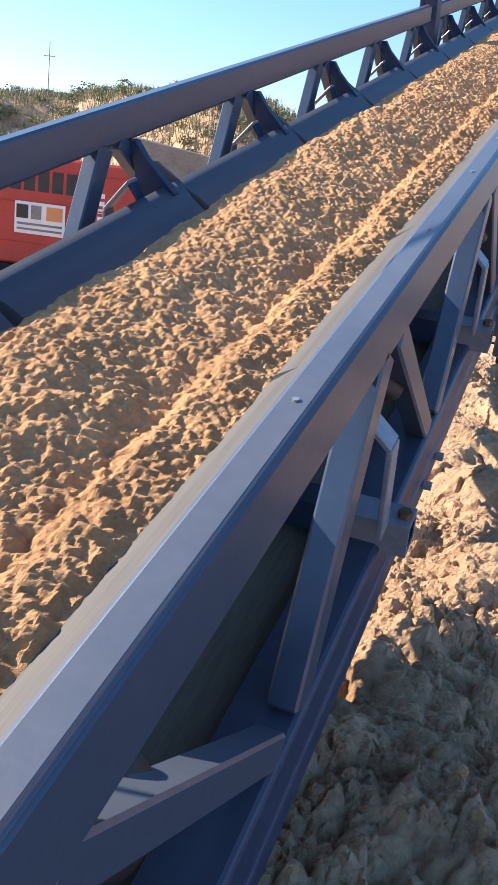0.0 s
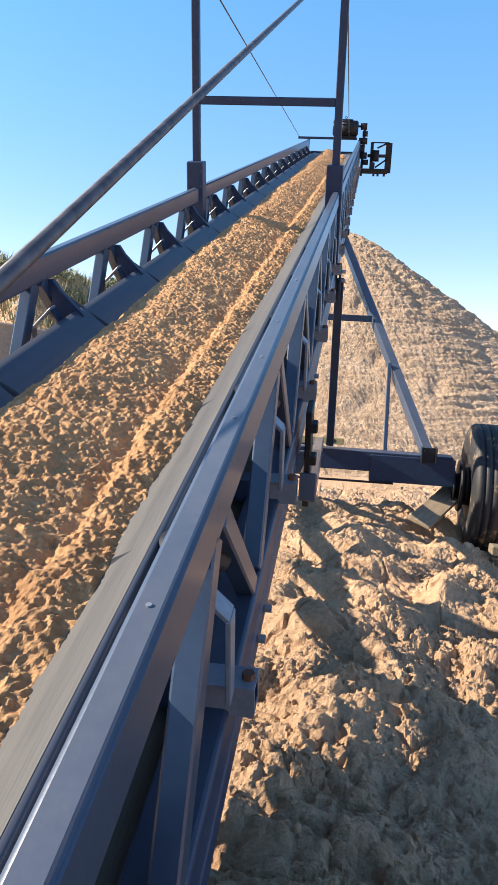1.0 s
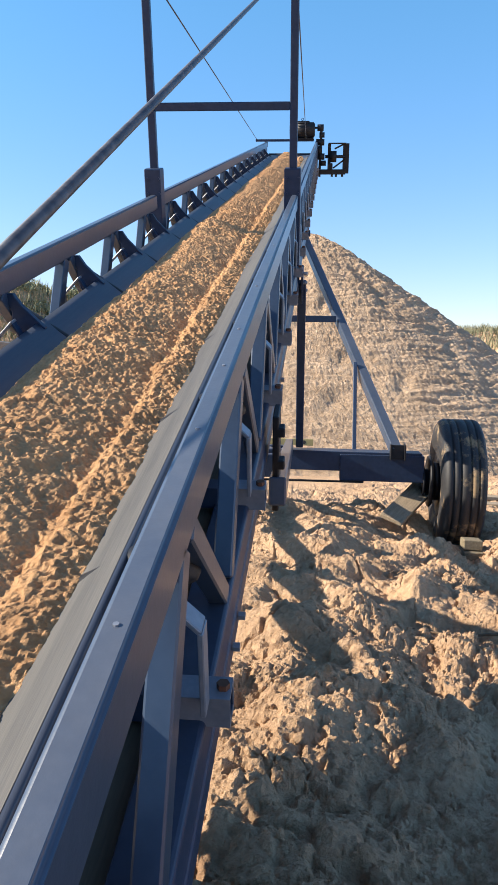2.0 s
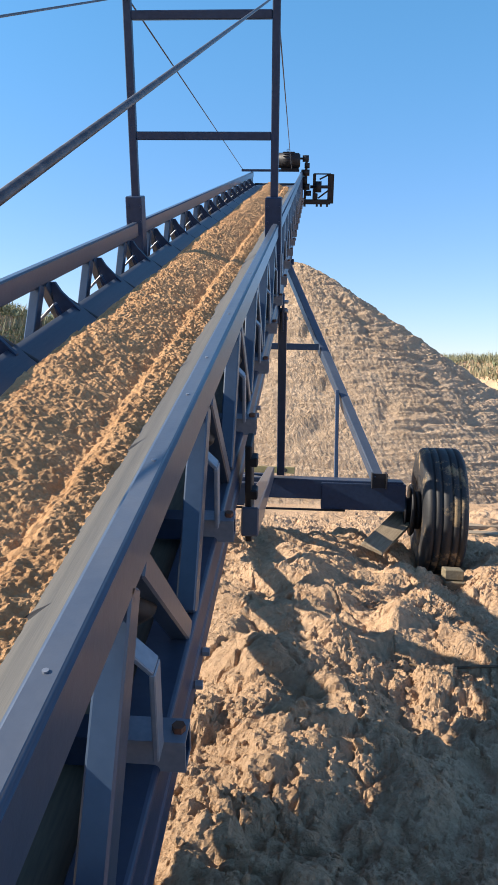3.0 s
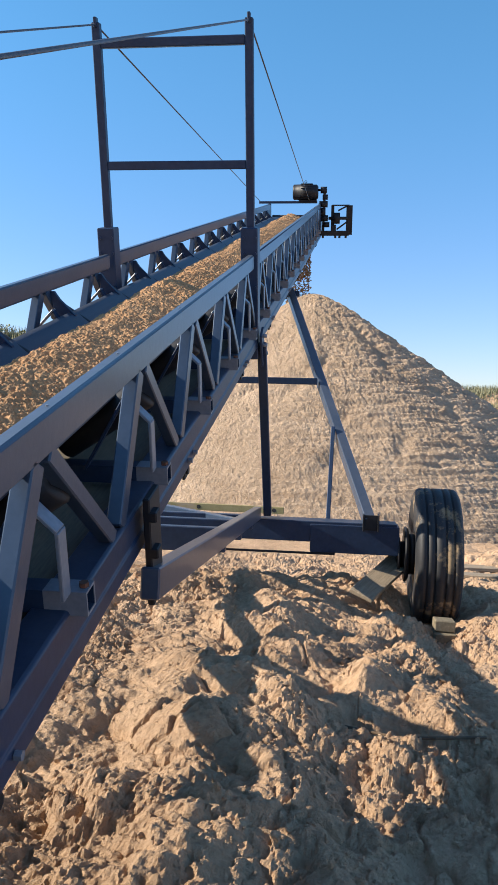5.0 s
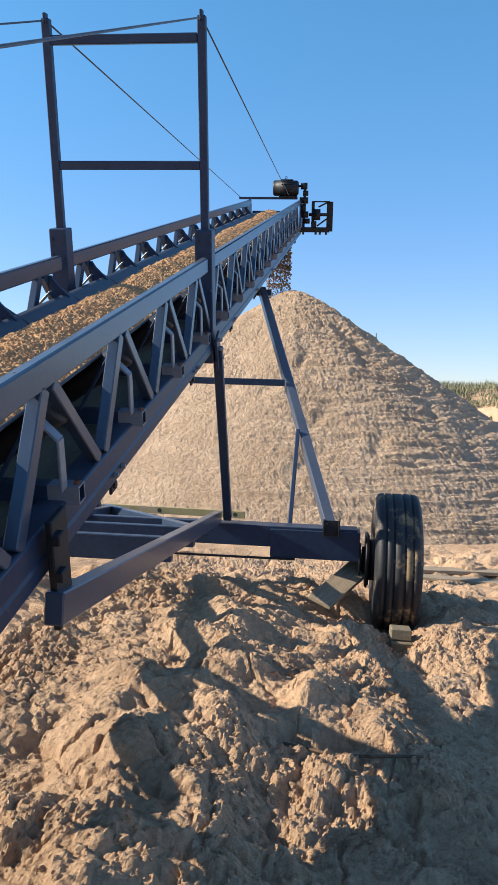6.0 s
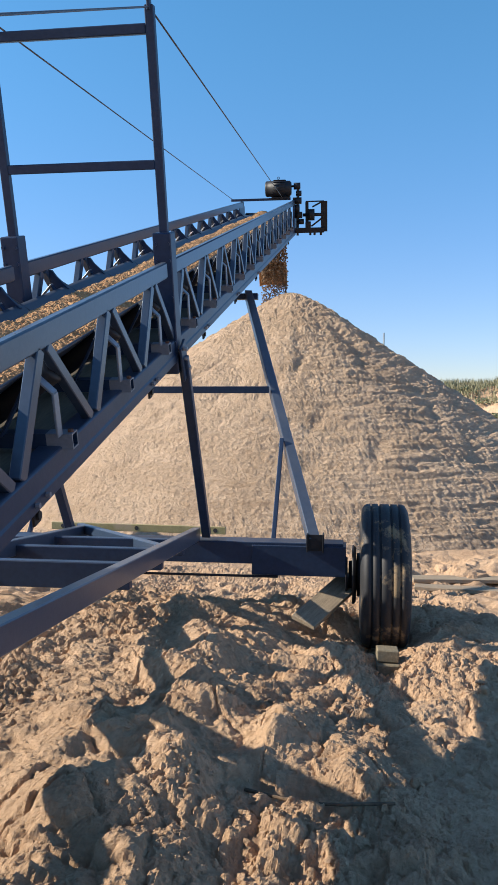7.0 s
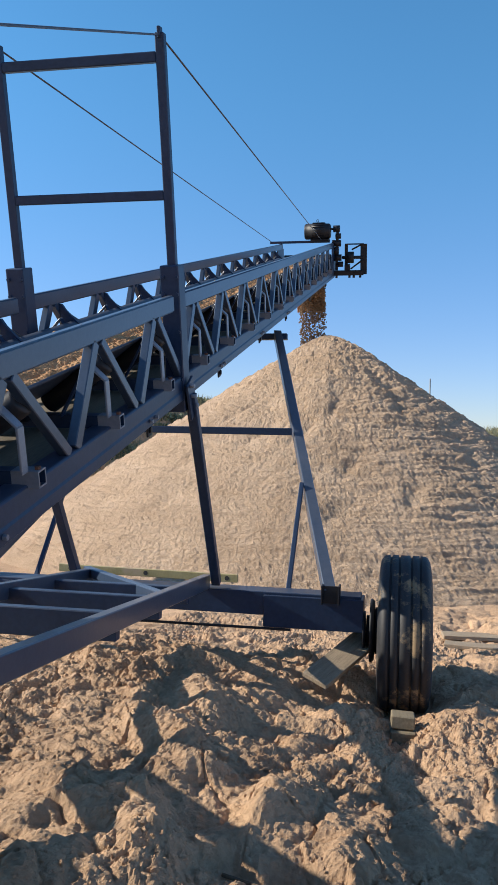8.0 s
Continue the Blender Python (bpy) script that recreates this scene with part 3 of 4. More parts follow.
def belts():
    xs = np.concatenate([np.linspace(MID - BELT_EDGE, MID + BELT_EDGE, 33)])
    us = np.linspace(LOW, HIGH + 0.08, 60)
    px, pu = np.meshgrid(xs, us)
    pv = trough(px)
    # the trough flattens towards the head pulley
    k = np.clip((pu - (HIGH - 1.1)) / 1.1, 0, 1)
    pv = pv * (1 - k) + (-0.24) * k
    me = grid_mesh("belt", px, pu, pv, BELT)
    ob = from_mesh("belt", me, parent=conveyor, label="dark troughed rubber belt dusted with sand")
    sol = ob.modifiers.new("thickness", 'SOLIDIFY')
    sol.thickness, sol.offset = 0.012, -1
    # strip on the right wing only: dust plus the sun's brightening painted in
    px, pu = np.meshgrid(np.linspace(MID + 0.235, MID + 0.352, 12), np.linspace(LOW, HIGH - 1.2, 60))
    me = grid_mesh("lit_dust_strip", px, pu, trough(px) + 0.0022 - 0.0008 * np.abs(px - MID - 0.29) / 0.06, LIT_DUST)
    from_mesh("lit_dust_strip", me, parent=conveyor, label="grey sand dust along the belt's right edge, made paler for the sun on it")
    px, pu = np.meshgrid(np.linspace(MID - 0.435, MID + 0.435, 3), np.linspace(LOW, HIGH, 40))
    me = grid_mesh("return_belt", px, pu, 0 * px - 0.520, DUSTY)
    ob = from_mesh("return_belt", me, parent=conveyor, label="flat returning belt, pale with sand dust")
    sol = ob.modifiers.new("thickness", 'SOLIDIFY')
    sol.thickness = 0.012
    pulley = lathe([(-0.44, 0.03), (-0.44, 0.165), (0.44, 0.165), (0.44, 0.03)], 32)
    ob = part("head_pulley", pulley, BLACK, conveyor)
    ob.matrix_basis = pose(MID, HIGH + 0.06, -0.375)
    for u in (0.24, 2.07, 3.77, 5.45, 7.15, 8.85, 11.2, 13.6):
        ob = part("return_roller", rod((MID - 0.43, u, -0.61), (MID + 0.43, u, -0.61), 0.045, 16), BLACK, conveyor)
        for s, x in ((1, RIGHT), (-1, LEFT)):
            bm = bmesh.new()
            add_box(bm, (0.012, 0.06, 0.10), pose(x + 0.005 * s, u, -0.64), 0.003)
            add_rod(bm, (x, u, -0.655), (x + 0.022 * s, u, -0.655), 0.018, 8)
            part("hanger", bm, BLACK, conveyor)


def mast():
    for x in (0.012, -0.952):
        bm = bmesh.new()
        add_box(bm, (0.052, 0.052, 1.42), pose(x, MAST + 0.01, 0.69), 0.005)
        part("mast_post", bm, NAVY, conveyor)
        bm = bmesh.new()
        add_box(bm, (0.112, 0.135, 0.87), pose(x - 0.002, MAST, -0.27), 0.006)
        sleeve = part("sleeve", bm, NAVY, conveyor)
        for v in (0.10, 0.00, -0.22, -0.50):
            for du in (-0.04, 0.04):
                bm = bmesh.new()
                add_rod(bm, (x + du, MAST - 0.068, v), (x + du, MAST - 0.082, v), 0.011, 6)
                part("bolt", bm, NAVY, sleeve)
        bm = bmesh.new()
        add_box(bm, (0.02, 0.05, 0.06), pose(x, MAST, 1.40), 0.004)
        part("lug", bm, NAVY, conveyor)
    for v in (0.555, 1.28):
        bm = bmesh.new()
        add_box(bm, (0.912, 0.05, 0.055), pose(-0.47, MAST + 0.01, v), 0.005)
        part("crossbar", bm, NAVY, conveyor)


def carriage():
    """Legs, axle and drawbar frame, built in the world's space."""
    w = lambda p, q, a, b, up=(0, 0, 1), bevel=0.005: beam(local(p), local(q), a, b, FROM_WORLD.to_3x3() @ Vector(up), bevel)
    for s in (1, -1):
        X = lambda x: MID + s * (x - MID)
        part("leg", w((X(0.885), 6.30, 1.10), (X(-0.06), 9.72, 3.40), 0.085, 0.085), RAIL, conveyor)
        bm = w((X(0.895), 6.28, 1.04), (X(0.895), 6.28, 1.16), 0.13, 0.012, (0, 1, 0), 0.002)
        for d in (-0.058, 0.058):
            m, ln = span(local((X(0.895) + d, 6.24, 1.10)), local((X(0.895) + d, 6.36, 1.10)))
            add_box(bm, (0.012, ln, 0.13), m, 0.002)
        part("leg_bracket", bm, BLACK, conveyor)
        part("support_post", w((X(0.085), 5.46, 2.42), (X(0.075), 6.32, 1.13), 0.062, 0.062), NAVY, conveyor)
        part("stay", w((X(0.56), 7.25, 1.82), (X(0.55), 6.64, 1.05), 0.035, 0.035), NAVY, conveyor)
        bm = w((X(0.088), 5.40, 2.50), (X(0.088), 5.53, 2.30), 0.016, 0.14, (0, 1, 0), 0.003)
        part("joint_plate", bm, NAVY, conveyor)
        for dy, dz in ((5.40, 2.47), (5.44, 2.41), (5.50, 2.36)):
            part("joint_bolt", rod(local((X(0.085), dy, dz)), local((X(0.125), dy, dz)), 0.013, 8), GREY, conveyor)
        part("drawbar", w((X(0.10), 2.36, 1.44), (X(-0.01), 6.36, 1.13), 0.060, 0.100), RAIL, conveyor)
        bm = bmesh.new()
        add_box(bm, (0.022, 0.13, 0.36), pose(X(0.092), 1.30, -0.62), 0.004)
        for v in (-0.5, -0.62, -0.74):
            add_box(bm, (0.03, 0.05, 0.035), pose(X(0.108), 1.26, v), 0.004)
        part("hanging_plate", bm, BLACK, conveyor)
    # unseen strut on the left, added to throw the diagonal shadow band on the ground
    part("unseen_strut", w((-0.99, 4.12, 1.30), (-0.985, 3.30, 1.84), 0.06, 0.10), NAVY, conveyor)
    part("leg_tie", w((-1.30, 7.90, 2.25), (0.38, 7.90, 2.25), 0.055, 0.065), NAVY, conveyor)
    part("leg_head", w((-0.98, 9.70, 3.36), (0.06, 9.70, 3.36), 0.08, 0.07), NAVY, conveyor)
    part("frame_brace", w((-0.95, 6.42, 1.15), (-0.03, 5.45, 1.17), 0.055, 0.07), RAIL, conveyor)
    for y, deep in ((5.75, 0.11), (5.15, 0.13), (4.45, 0.14)):
        z = 1.15 + (6.36 - y) * 0.077 - deep / 2
        part("frame_crossbar", w((-0.98, y, z), (0.02, y, z), 0.06, deep), NAVY, conveyor)
    part("axle_beam", w((-2.05, 6.42, 1.005), (1.10, 6.42, 1.005), 0.20, 0.165), NAVY, conveyor)
    for a, b in ((0.42, 1.12), (-2.03, -1.33)):
        part("axle_sleeve", w((a, 6.42, 0.955), (b, 6.42, 0.955), 0.224, 0.225), NAVY, conveyor)
    part("tie_rod", rod(local((-1.2, 6.30, 0.83)), local((0.62, 6.28, 0.84)), 0.010, 8), BLACK, conveyor)


def wheel():
    hub_at = pose(*local((1.40, 6.41, 0.845)), -SLOPE)
    wh = group("wheel", hub_at, conveyor)
    half, R = 0.178, 0.53
    prof = [(-half + 0.025, 0.29), (-half + 0.004, 0.34), (-half, 0.42), (-half + 0.012, 0.49), (-half + 0.03, R - 0.012), (-half + 0.045, R - 0.003)]
    for gx in (-0.098, -0.040, 0.040, 0.098):
        prof += [(gx - 0.008, R), (gx - 0.006, R - 0.014), (gx + 0.006, R - 0.014), (gx + 0.008, R)]
    prof += [(half - 0.045, R - 0.003), (half - 0.03, R - 0.012), (half - 0.012, 0.49), (half, 0.42), (half - 0.004, 0.34), (half - 0.025, 0.29)]
    tyre = part("tyre", lathe(prof, 72), TYRE, wh, "worn black truck tyre caked with dried sand")
    for s in (-1, 1):
        rim = part("rim", lathe([(s * 0.15, 0.05), (s * 0.155, 0.20), (s * 0.12, 0.24), (s * 0.165, 0.292), (s * 0.150, 0.300), (s * 0.10, 0.27)][::s], 40), BLACK, wh)
    part("hub", lathe([(-0.26, 0.03), (-0.26, 0.10), (-0.20, 0.11), (-0.20, 0.16), (-0.15, 0.16), (-0.14, 0.05)], 28), BLACK, wh)
    part("brake_plate", lathe([(-0.235, 0.05), (-0.235, 0.215), (-0.222, 0.22), (-0.205, 0.20), (-0.20, 0.05)], 36), BLACK, wh)
    part("flange", lathe([(-0.285, 0.03), (-0.285, 0.13), (-0.268, 0.13), (-0.268, 0.03)], 24), BLACK, wh)


def head_drive():
    """Motor, belt guard and gear frame at the upper end."""
    top = HIGH - 0.1
    part("head_bar", beam((-1.14, top, 0.03), (-0.02, top, 0.03), 0.05, 0.045), NAVY, conveyor)
    for x in (LEFT, RIGHT):
        part("bar_foot", beam((x, top, -0.09), (x, top, 0.005), 0.05, 0.05, (0, 1, 0)), NAVY, conveyor)
    bm = lathe([(-0.24, 0.03), (-0.24, 0.125), (-0.22, 0.142), (-0.10, 0.145), (-0.10, 0.152), (0.14, 0.152), (0.14, 0.14), (0.21, 0.14), (0.24, 0.11), (0.24, 0.03)], 28)
    motor = part("motor", bm, BLACK, conveyor, "dark round electric motor")
    motor.matrix_basis = pose(-0.245, top + 0.02, 0.212)
    ring = bmesh.new()
    for k in range(8):
        a, b = math.pi * 2 * k / 8, math.pi * 2 * (k + 1) / 8
        add_rod(ring, (0.022 * math.cos(a), 0, 0.19 + 0.022 * math.sin(a)), (0.022 * math.cos(b), 0, 0.19 + 0.022 * math.sin(b)), 0.005, 6)
    part("lifting_ring", ring, BLACK, motor)
    fins = bmesh.new()
    for k in range(18):
        a = math.pi * 2 * k / 18
        add_box(fins, (0.22, 0.006, 0.02), Matrix.Rotation(a, 4, 'X') @ pose(0.02, 0, 0.152), 0)
    part("cooling_fins", fins, BLACK, motor)
    bm = bmesh.new()
    add_box(bm, (0.34, 0.20, 0.025), pose(-0.2, top, 0.06), 0.003)
    part("motor_plate", bm, BLACK, conveyor)
    # upright row of pulleys and tensioners beside the rail
    for x, v, r, w2 in ((0.10, 0.40, 0.062, 0.06), (0.13, 0.27, 0.05, 0.05), (0.11, 0.14, 0.06, 0.07), (0.09, 0.0, 0.075, 0.05), (0.12, -0.12, 0.06, 0.07), (0.16, -0.24, 0.05, 0.06)):
        part("pulley", rod((x - w2, top + 0.05, v - 0.15), (x + w2, top + 0.05, v - 0.15), r, 16), BLACK, conveyor)
    part("pulley_shaft", rod((-0.02, top + 0.05, 0.25), (0.10, top + 0.05, 0.25), 0.02, 10), BLACK, conveyor)
    part("pulley_arm", beam((0.10, top + 0.03, -0.50), (0.12, top + 0.03, 0.27), 0.05, 0.03, (0, 1, 0)), BLACK, conveyor)
    part("pulley_arm", beam((0.04, top + 0.03, -0.55), (0.04, top + 0.03, 0.05), 0.04, 0.06, (0, 1, 0)), BLACK, conveyor)
    guard = bmesh.new()
    z0, z1, x0, x1 = -0.43, 0.12, 0.06, 0.60
    for p, q, ww, hh in (((x0 + 0.20, 0, z1), (x1, 0, z1), 0.12, 0.022), ((x1, 0, z1), (x1, 0, z0), 0.12, 0.03), ((x0 - 0.02, 0, z0 + 0.03), (x1, 0, z0 + 0.03), 0.14, 0.09),
                         ((x0 + 0.22, 0, z1), (x0 + 0.22, 0, z0), 0.06, 0.02), ((x1 - 0.02, 0, z1), (x0 + 0.32, 0, 0.02), 0.03, 0.03),
                         ((x1 - 0.02, 0, z0 + 0.26), (x0 + 0.3, 0, z0 + 0.1), 0.03, 0.03)):
        beam((p[0], top + 0.04, p[2]), (q[0], top + 0.04, q[2]), ww, hh, (0, 1, 0) if p[0] == q[0] else (0, 0, 1), 0.004, guard)
    part("drive_frame", guard, BLACK, conveyor).matrix_basis = pose(0, 0, -0.15)
    part("gear_wheel", rod((0.30, top + 0.04, -0.27), (0.42, top + 0.04, -0.27), 0.105, 20), BLACK, conveyor)
    part("gear_shaft", rod((0.20, top + 0.04, -0.27), (0.58, top + 0.04, -0.27), 0.03, 10), BLACK, conveyor)
    bm = bmesh.new()
    add_box(bm, (0.10, 0.14, 0.12), pose(0.30, top + 0.04, -0.45), 0.01)
    part("gearbox", bm, BLACK, conveyor)
    for x in (0.10, 0.34, 0.42, 0.54):
        part("foot_bolt", rod((x, top + 0.02, -0.54), (x, top + 0.02, -0.64), 0.022, 8), BLACK, conveyor)
    bm = bmesh.new()
    add_box(bm, (0.02, 0.75, 0.45), pose(RIGHT + 0.02, HIGH - 0.05, -0.32), 0.004)
    part("head_plate", bm, NAVY, conveyor)
    bm = bmesh.new()
    add_box(bm, (0.02, 0.75, 0.45), pose(LEFT - 0.02, HIGH - 0.05, -0.32), 0.004)
    part("head_plate", bm, NAVY, conveyor)


def rope(p, q, r, sag=0.0):
    p, q = Vector(p), Vector(q)
    bm = bmesh.new()
    n = 24 if sag else 1
    pts = [p.lerp(q, k / n) - Vector((0, 0, sag * 4 * (k / n) * (1 - k / n))) for k in range(n + 1)]
    for a, b in zip(pts, pts[1:]):
        add_rod(bm, a, b, r, 8)
    for f in bm.faces:
        f.smooth = True
    return bm


def ropes():
    for x, far in ((0.012, (-0.17, HIGH - 0.1, 0.05)), (-0.952, (-1.12, HIGH - 0.1, 0.05))):
        part("front_rope", rope((x, MAST + 0.03, 1.385), far, 0.0055), CABLE, conveyor)
    for x, back in ((0.012, (BACK_R)), (-0.952, (BACK_L))):
        part("rear_rope", rope((x, MAST - 0.02, 1.385), back, 0.0055), CABLE, conveyor)


BACK_R, BACK_L = (0.045, -3.1, 0.0), (-0.95, -3.1, 0.0)
trusses()
idlers()
belts()
mast()
carriage()
wheel()
head_drive()
ropes()

# ---------------------------------------------------------------- loose things
def loose_things():
    bm = bmesh.new()
    add_box(bm, (0.19, 0.78, 0.035), Matrix(), 0.004)
    ob = tagged(part("wooden_plank", bm, WOOD), "weathered grey plank lying tilted on the sand beside the wheel", "plank")
    ob.matrix_basis = span((0.84, 5.98, 0.60), (1.19, 6.58, 0.80), (0.11, -0.42, 0.9))[0]
    for m, size in ((pose(1.392, 5.56, 0.375, 2, 1, 4), (0.145, 0.16, 0.20)), (pose(1.394, 5.58, 0.514, -3, 2, 2), (0.138, 0.14, 0.075))):
        bm = bmesh.new()
        add_box(bm, size, Matrix(), 0.006)
        ob = tagged(part("timber_block", bm, BLOCK), "short square timber block wedged before the tyre", "wood block", "wheel chocks")
        ob.matrix_basis = m
    for m, size in ((pose(2.75, 8.6, 0.24, 0, 2, 84), (0.20, 1.9, 0.04)), (pose(2.6, 9.1, 0.25, 0, 1, 95), (0.22, 1.6, 0.04))):
        bm = bmesh.new()
        add_box(bm, size, Matrix(), 0.004)
        ob = tagged(part("board", bm, WOOD), "pale wooden board lying flat on the trodden sand", "board", "boards on the sand")
        ob.matrix_basis = m
    # thin bent brown strand that follows the ground
    bend = [(0.72, 3.72, 0.53), (0.97, 3.64, 0.50), (1.12, 3.56, 0.47), (1.34, 3.56, 0.44)]
    bm = bmesh.new()
    for a, b in zip(bend, bend[1:]):
        pa, pb = [Vector((x, y, float(ground_height(np.array([x]), np.array([y]))[0]) + 0.012)) for x, y, _ in (a, b)]
        add_rod(bm, pa, pb, 0.008, 8, 0.007)
    tagged(part("root", bm, BROWN_STRAND), "thin bent brown strand lying on the churned sand", "root")
    level = tagged(group("spirit_level", span((-1.25, 6.60, 1.135), (0.19, 6.52, 1.135))[0]), "long dusty yellow spirit level resting on the carriage frame", "spirit level")
    bm = bmesh.new()
    add_box(bm, (0.022, 1.44, 0.058), Matrix(), 0.003)
    part("body", bm, YELLOW, level)
    for y in (-0.62, 0.0, 0.64):
        bm = bmesh.new()
        add_rod(bm, (-0.0125, y, 0), (0.0125, y, 0), 0.017, 14)
        part("vial", bm, CHARCOAL, level)


loose_things()


def red_machine():
    """The red screening machine beyond the conveyor."""
    base = pose(-6.2, 9.2, 0.2, 0, 0, 20)
    mach = tagged(group("screening_machine", base), "red steel screening machine with grey hopper and white sign", "machine")
    bm = bmesh.new()
    add_box(bm, (3.4, 0.7, 1.45), pose(-0.4, 0.35, 0.85), 0.03)
    part("body", bm, RED, mach)
    for z in (0.42, 0.95, 1.40):
        bm = bmesh.new()
        add_box(bm, (3.36, 0.02, 0.02), pose(-0.4, -0.005, z), 0.003)
        part("seam", bm, RED, mach)
    bm = bmesh.new()
    add_box(bm, (3.2, 0.6, 0.25), pose(-0.4, 0.36, 0.0), 0.02)
    part("skid", bm, BLACK, mach)
    sign = bmesh.new()
    add_box(sign, (0.69, 0.012, 0.42), pose(-0.40, -0.018, 0.76), 0.002)
    sign = part("sign", sign, WHITE, mach, "white sign with dark and orange blocks")
    for x, z, w2, h2, mat in ((-0.64, 0.84, 0.16, 0.18, CHARCOAL), (-0.45, 0.84, 0.14, 0.18, HOPPER), (-0.20, 0.84, 0.22, 0.18, ORANGE), (-0.40, 0.68, 0.62, 0.03, HOPPER), (-0.40, 0.61, 0.62, 0.028, HOPPER)):
        bm = bmesh.new()
        add_box(bm, (w2, 0.006, h2), pose(x, -0.027, z), 0)
        part("print_bar", bm, mat, sign)
    for k in range(6):
        bm = bmesh.new()
        add_box(bm, (0.145, 0.006, 0.29), pose(-0.94 + 0.19 * k, -0.004, 1.26), 0)
        part("lettering_bar", bm, CHARCOAL, mach)
    for k in range(4):
        bm = bmesh.new()
        add_box(bm, (0.09, 0.006, 0.06), pose(0.42, -0.004, 0.86 + 0.10 * k), 0)
        part("side_lettering_bar", bm, WHITE, mach)
    bm = bmesh.new()
    vs = [bm.verts.new(v) for v in ((1.0, 0.1, 1.05), (2.1, 0.1, 1.05), (2.1, 0.6, 1.05), (1.0, 0.6, 1.05), (0.8, -0.1, 1.95), (2.45, -0.1, 1.75), (2.45, 0.8, 1.75), (0.8, 0.8, 1.95))]
    for f in ((0, 1, 5, 4), (1, 2, 6, 5), (2, 3, 7, 6), (3, 0, 4, 7), (3, 2, 1, 0)):
        bm.faces.new([vs[i] for i in f])
    hop = part("hopper", bm, HOPPER, mach)
    sol = hop.modifiers.new("thickness", 'SOLIDIFY')
    sol.thickness = 0.04
    for x in (1.1, 2.0):
        bm = bmesh.new()
        add_box(bm, (0.1, 0.1, 1.1), pose(x, 0.35, 0.5), 0.005)
        part("hopper_leg", bm, HOPPER, mach)


red_machine()


def bank_plants():
    """Dry grass and low bushes along the top of the bank."""
    rng = np.random.default_rng(5)
    verts, faces = [], []
    n = 24000
    az = rng.uniform(-1.05, 0.55, n)
    rr = bank_edge(az) + np.where(az > 0.12, 3.6, 1.0) + rng.random(n) ** 1.2 * 12
    x, y = rr * np.sin(az), rr * np.cos(az)
    z = ground_height(x, y)
    for i in range(n):
        tall = rng.uniform(0.14, 0.42)
        for b in range(4):
            a = rng.uniform(0, 6.28)
            lean = rng.normal(0, 0.3, 2)
            w2 = 0.022
            k = len(verts)
            dx, dy = w2 * math.cos(a), w2 * math.sin(a)
            ox, oy = rng.normal(0, 0.12, 2)
            verts += [(x[i] + ox - dx, y[i] + oy - dy, z[i] - 0.05), (x[i] + ox + dx, y[i] + oy + dy, z[i] - 0.05), (x[i] + ox + lean[0] * tall, y[i] + oy + lean[1] * tall, z[i] + tall)]
            faces.append((k, k + 1, k + 2))
    me = bpy.data.meshes.new("bank_grass")
    me.from_pydata(verts, [], faces)
    me.materials.append(GRASS)
    tagged(from_mesh("bank_grass", me), "dry yellow-green grass growing along the sandy bank", "grass", kind="stuff")
    verts, faces = [], []
    for i in range(700):
        a = rng.uniform(-1.0, 0.1) if i < 640 else rng.uniform(0.1, 0.5)
        r0 = float(bank_edge(np.array([a]))[0]) + rng.uniform(2.0, 11)
        bx, by = r0 * math.sin(a), r0 * math.cos(a)
        bz = float(ground_height(np.array([bx]), np.array([by]))[0])
        size = rng.uniform(0.25, 0.62) if a < 0.1 else rng.uniform(0.2, 0.4)
        for j in range(110):
            d = np.clip(rng.normal(0, 0.36, 3), -0.55, 0.55) * size
            c = Vector((bx + d[0], by + d[1], bz + 0.12 * size + abs(d[2]) * 0.8))
            s = rng.uniform(0.03, 0.07)
            t1 = Vector(rng.normal(0, 1, 3)).normalized()
            t2 = t1.cross(Vector(rng.normal(0, 1, 3))).normalized()
            k = len(verts)
            verts += [tuple(c - t1 * s), tuple(c + t2 * s * 0.6), tuple(c + t1 * s), tuple(c - t2 * s * 0.6)]
            faces.append((k, k + 1, k + 2, k + 3))
    me = bpy.data.meshes.new("bank_bushes")
    me.from_pydata(verts, [], faces)
    me.materials.append(BUSH)
    tagged(from_mesh("bank_bushes", me), "low grey-green bushes on the bank above the pit", "bushes", kind="stuff")
    for x0, y0, h0 in ((-37.0, 51.0, 5.0), (2.95, 48.0, 3.4)):
        z0 = float(ground_height(np.array([x0]), np.array([y0]))[0])
        pole = tagged(group("utility_pole", pose(x0, y0, z0)), "thin grey pole standing far off on the bank", "pole", "far poles")
        part("shaft", rod((0, 0, -0.3), (0, 0, h0), 0.035, 8), HOPPER, pole)
        if h0 > 4:
            bm = bmesh.new()
            add_box(bm, (0.9, 0.06, 0.06), pose(0, 0, h0 - 0.9), 0)
            part("crossarm", bm, HOPPER, pole)


bank_plants()

# ---------------------------------------------------------------- sand on the belt
SPEED, SEG, CYCLE = 1.35, 0.50, 8
SEG_COUNT = 56
AT_START = HIGH - 0.02                       # where the first piece's front stands at the start
LOAD_RIGHT, LOAD_LEFT = MID + 0.290, MID - 0.268


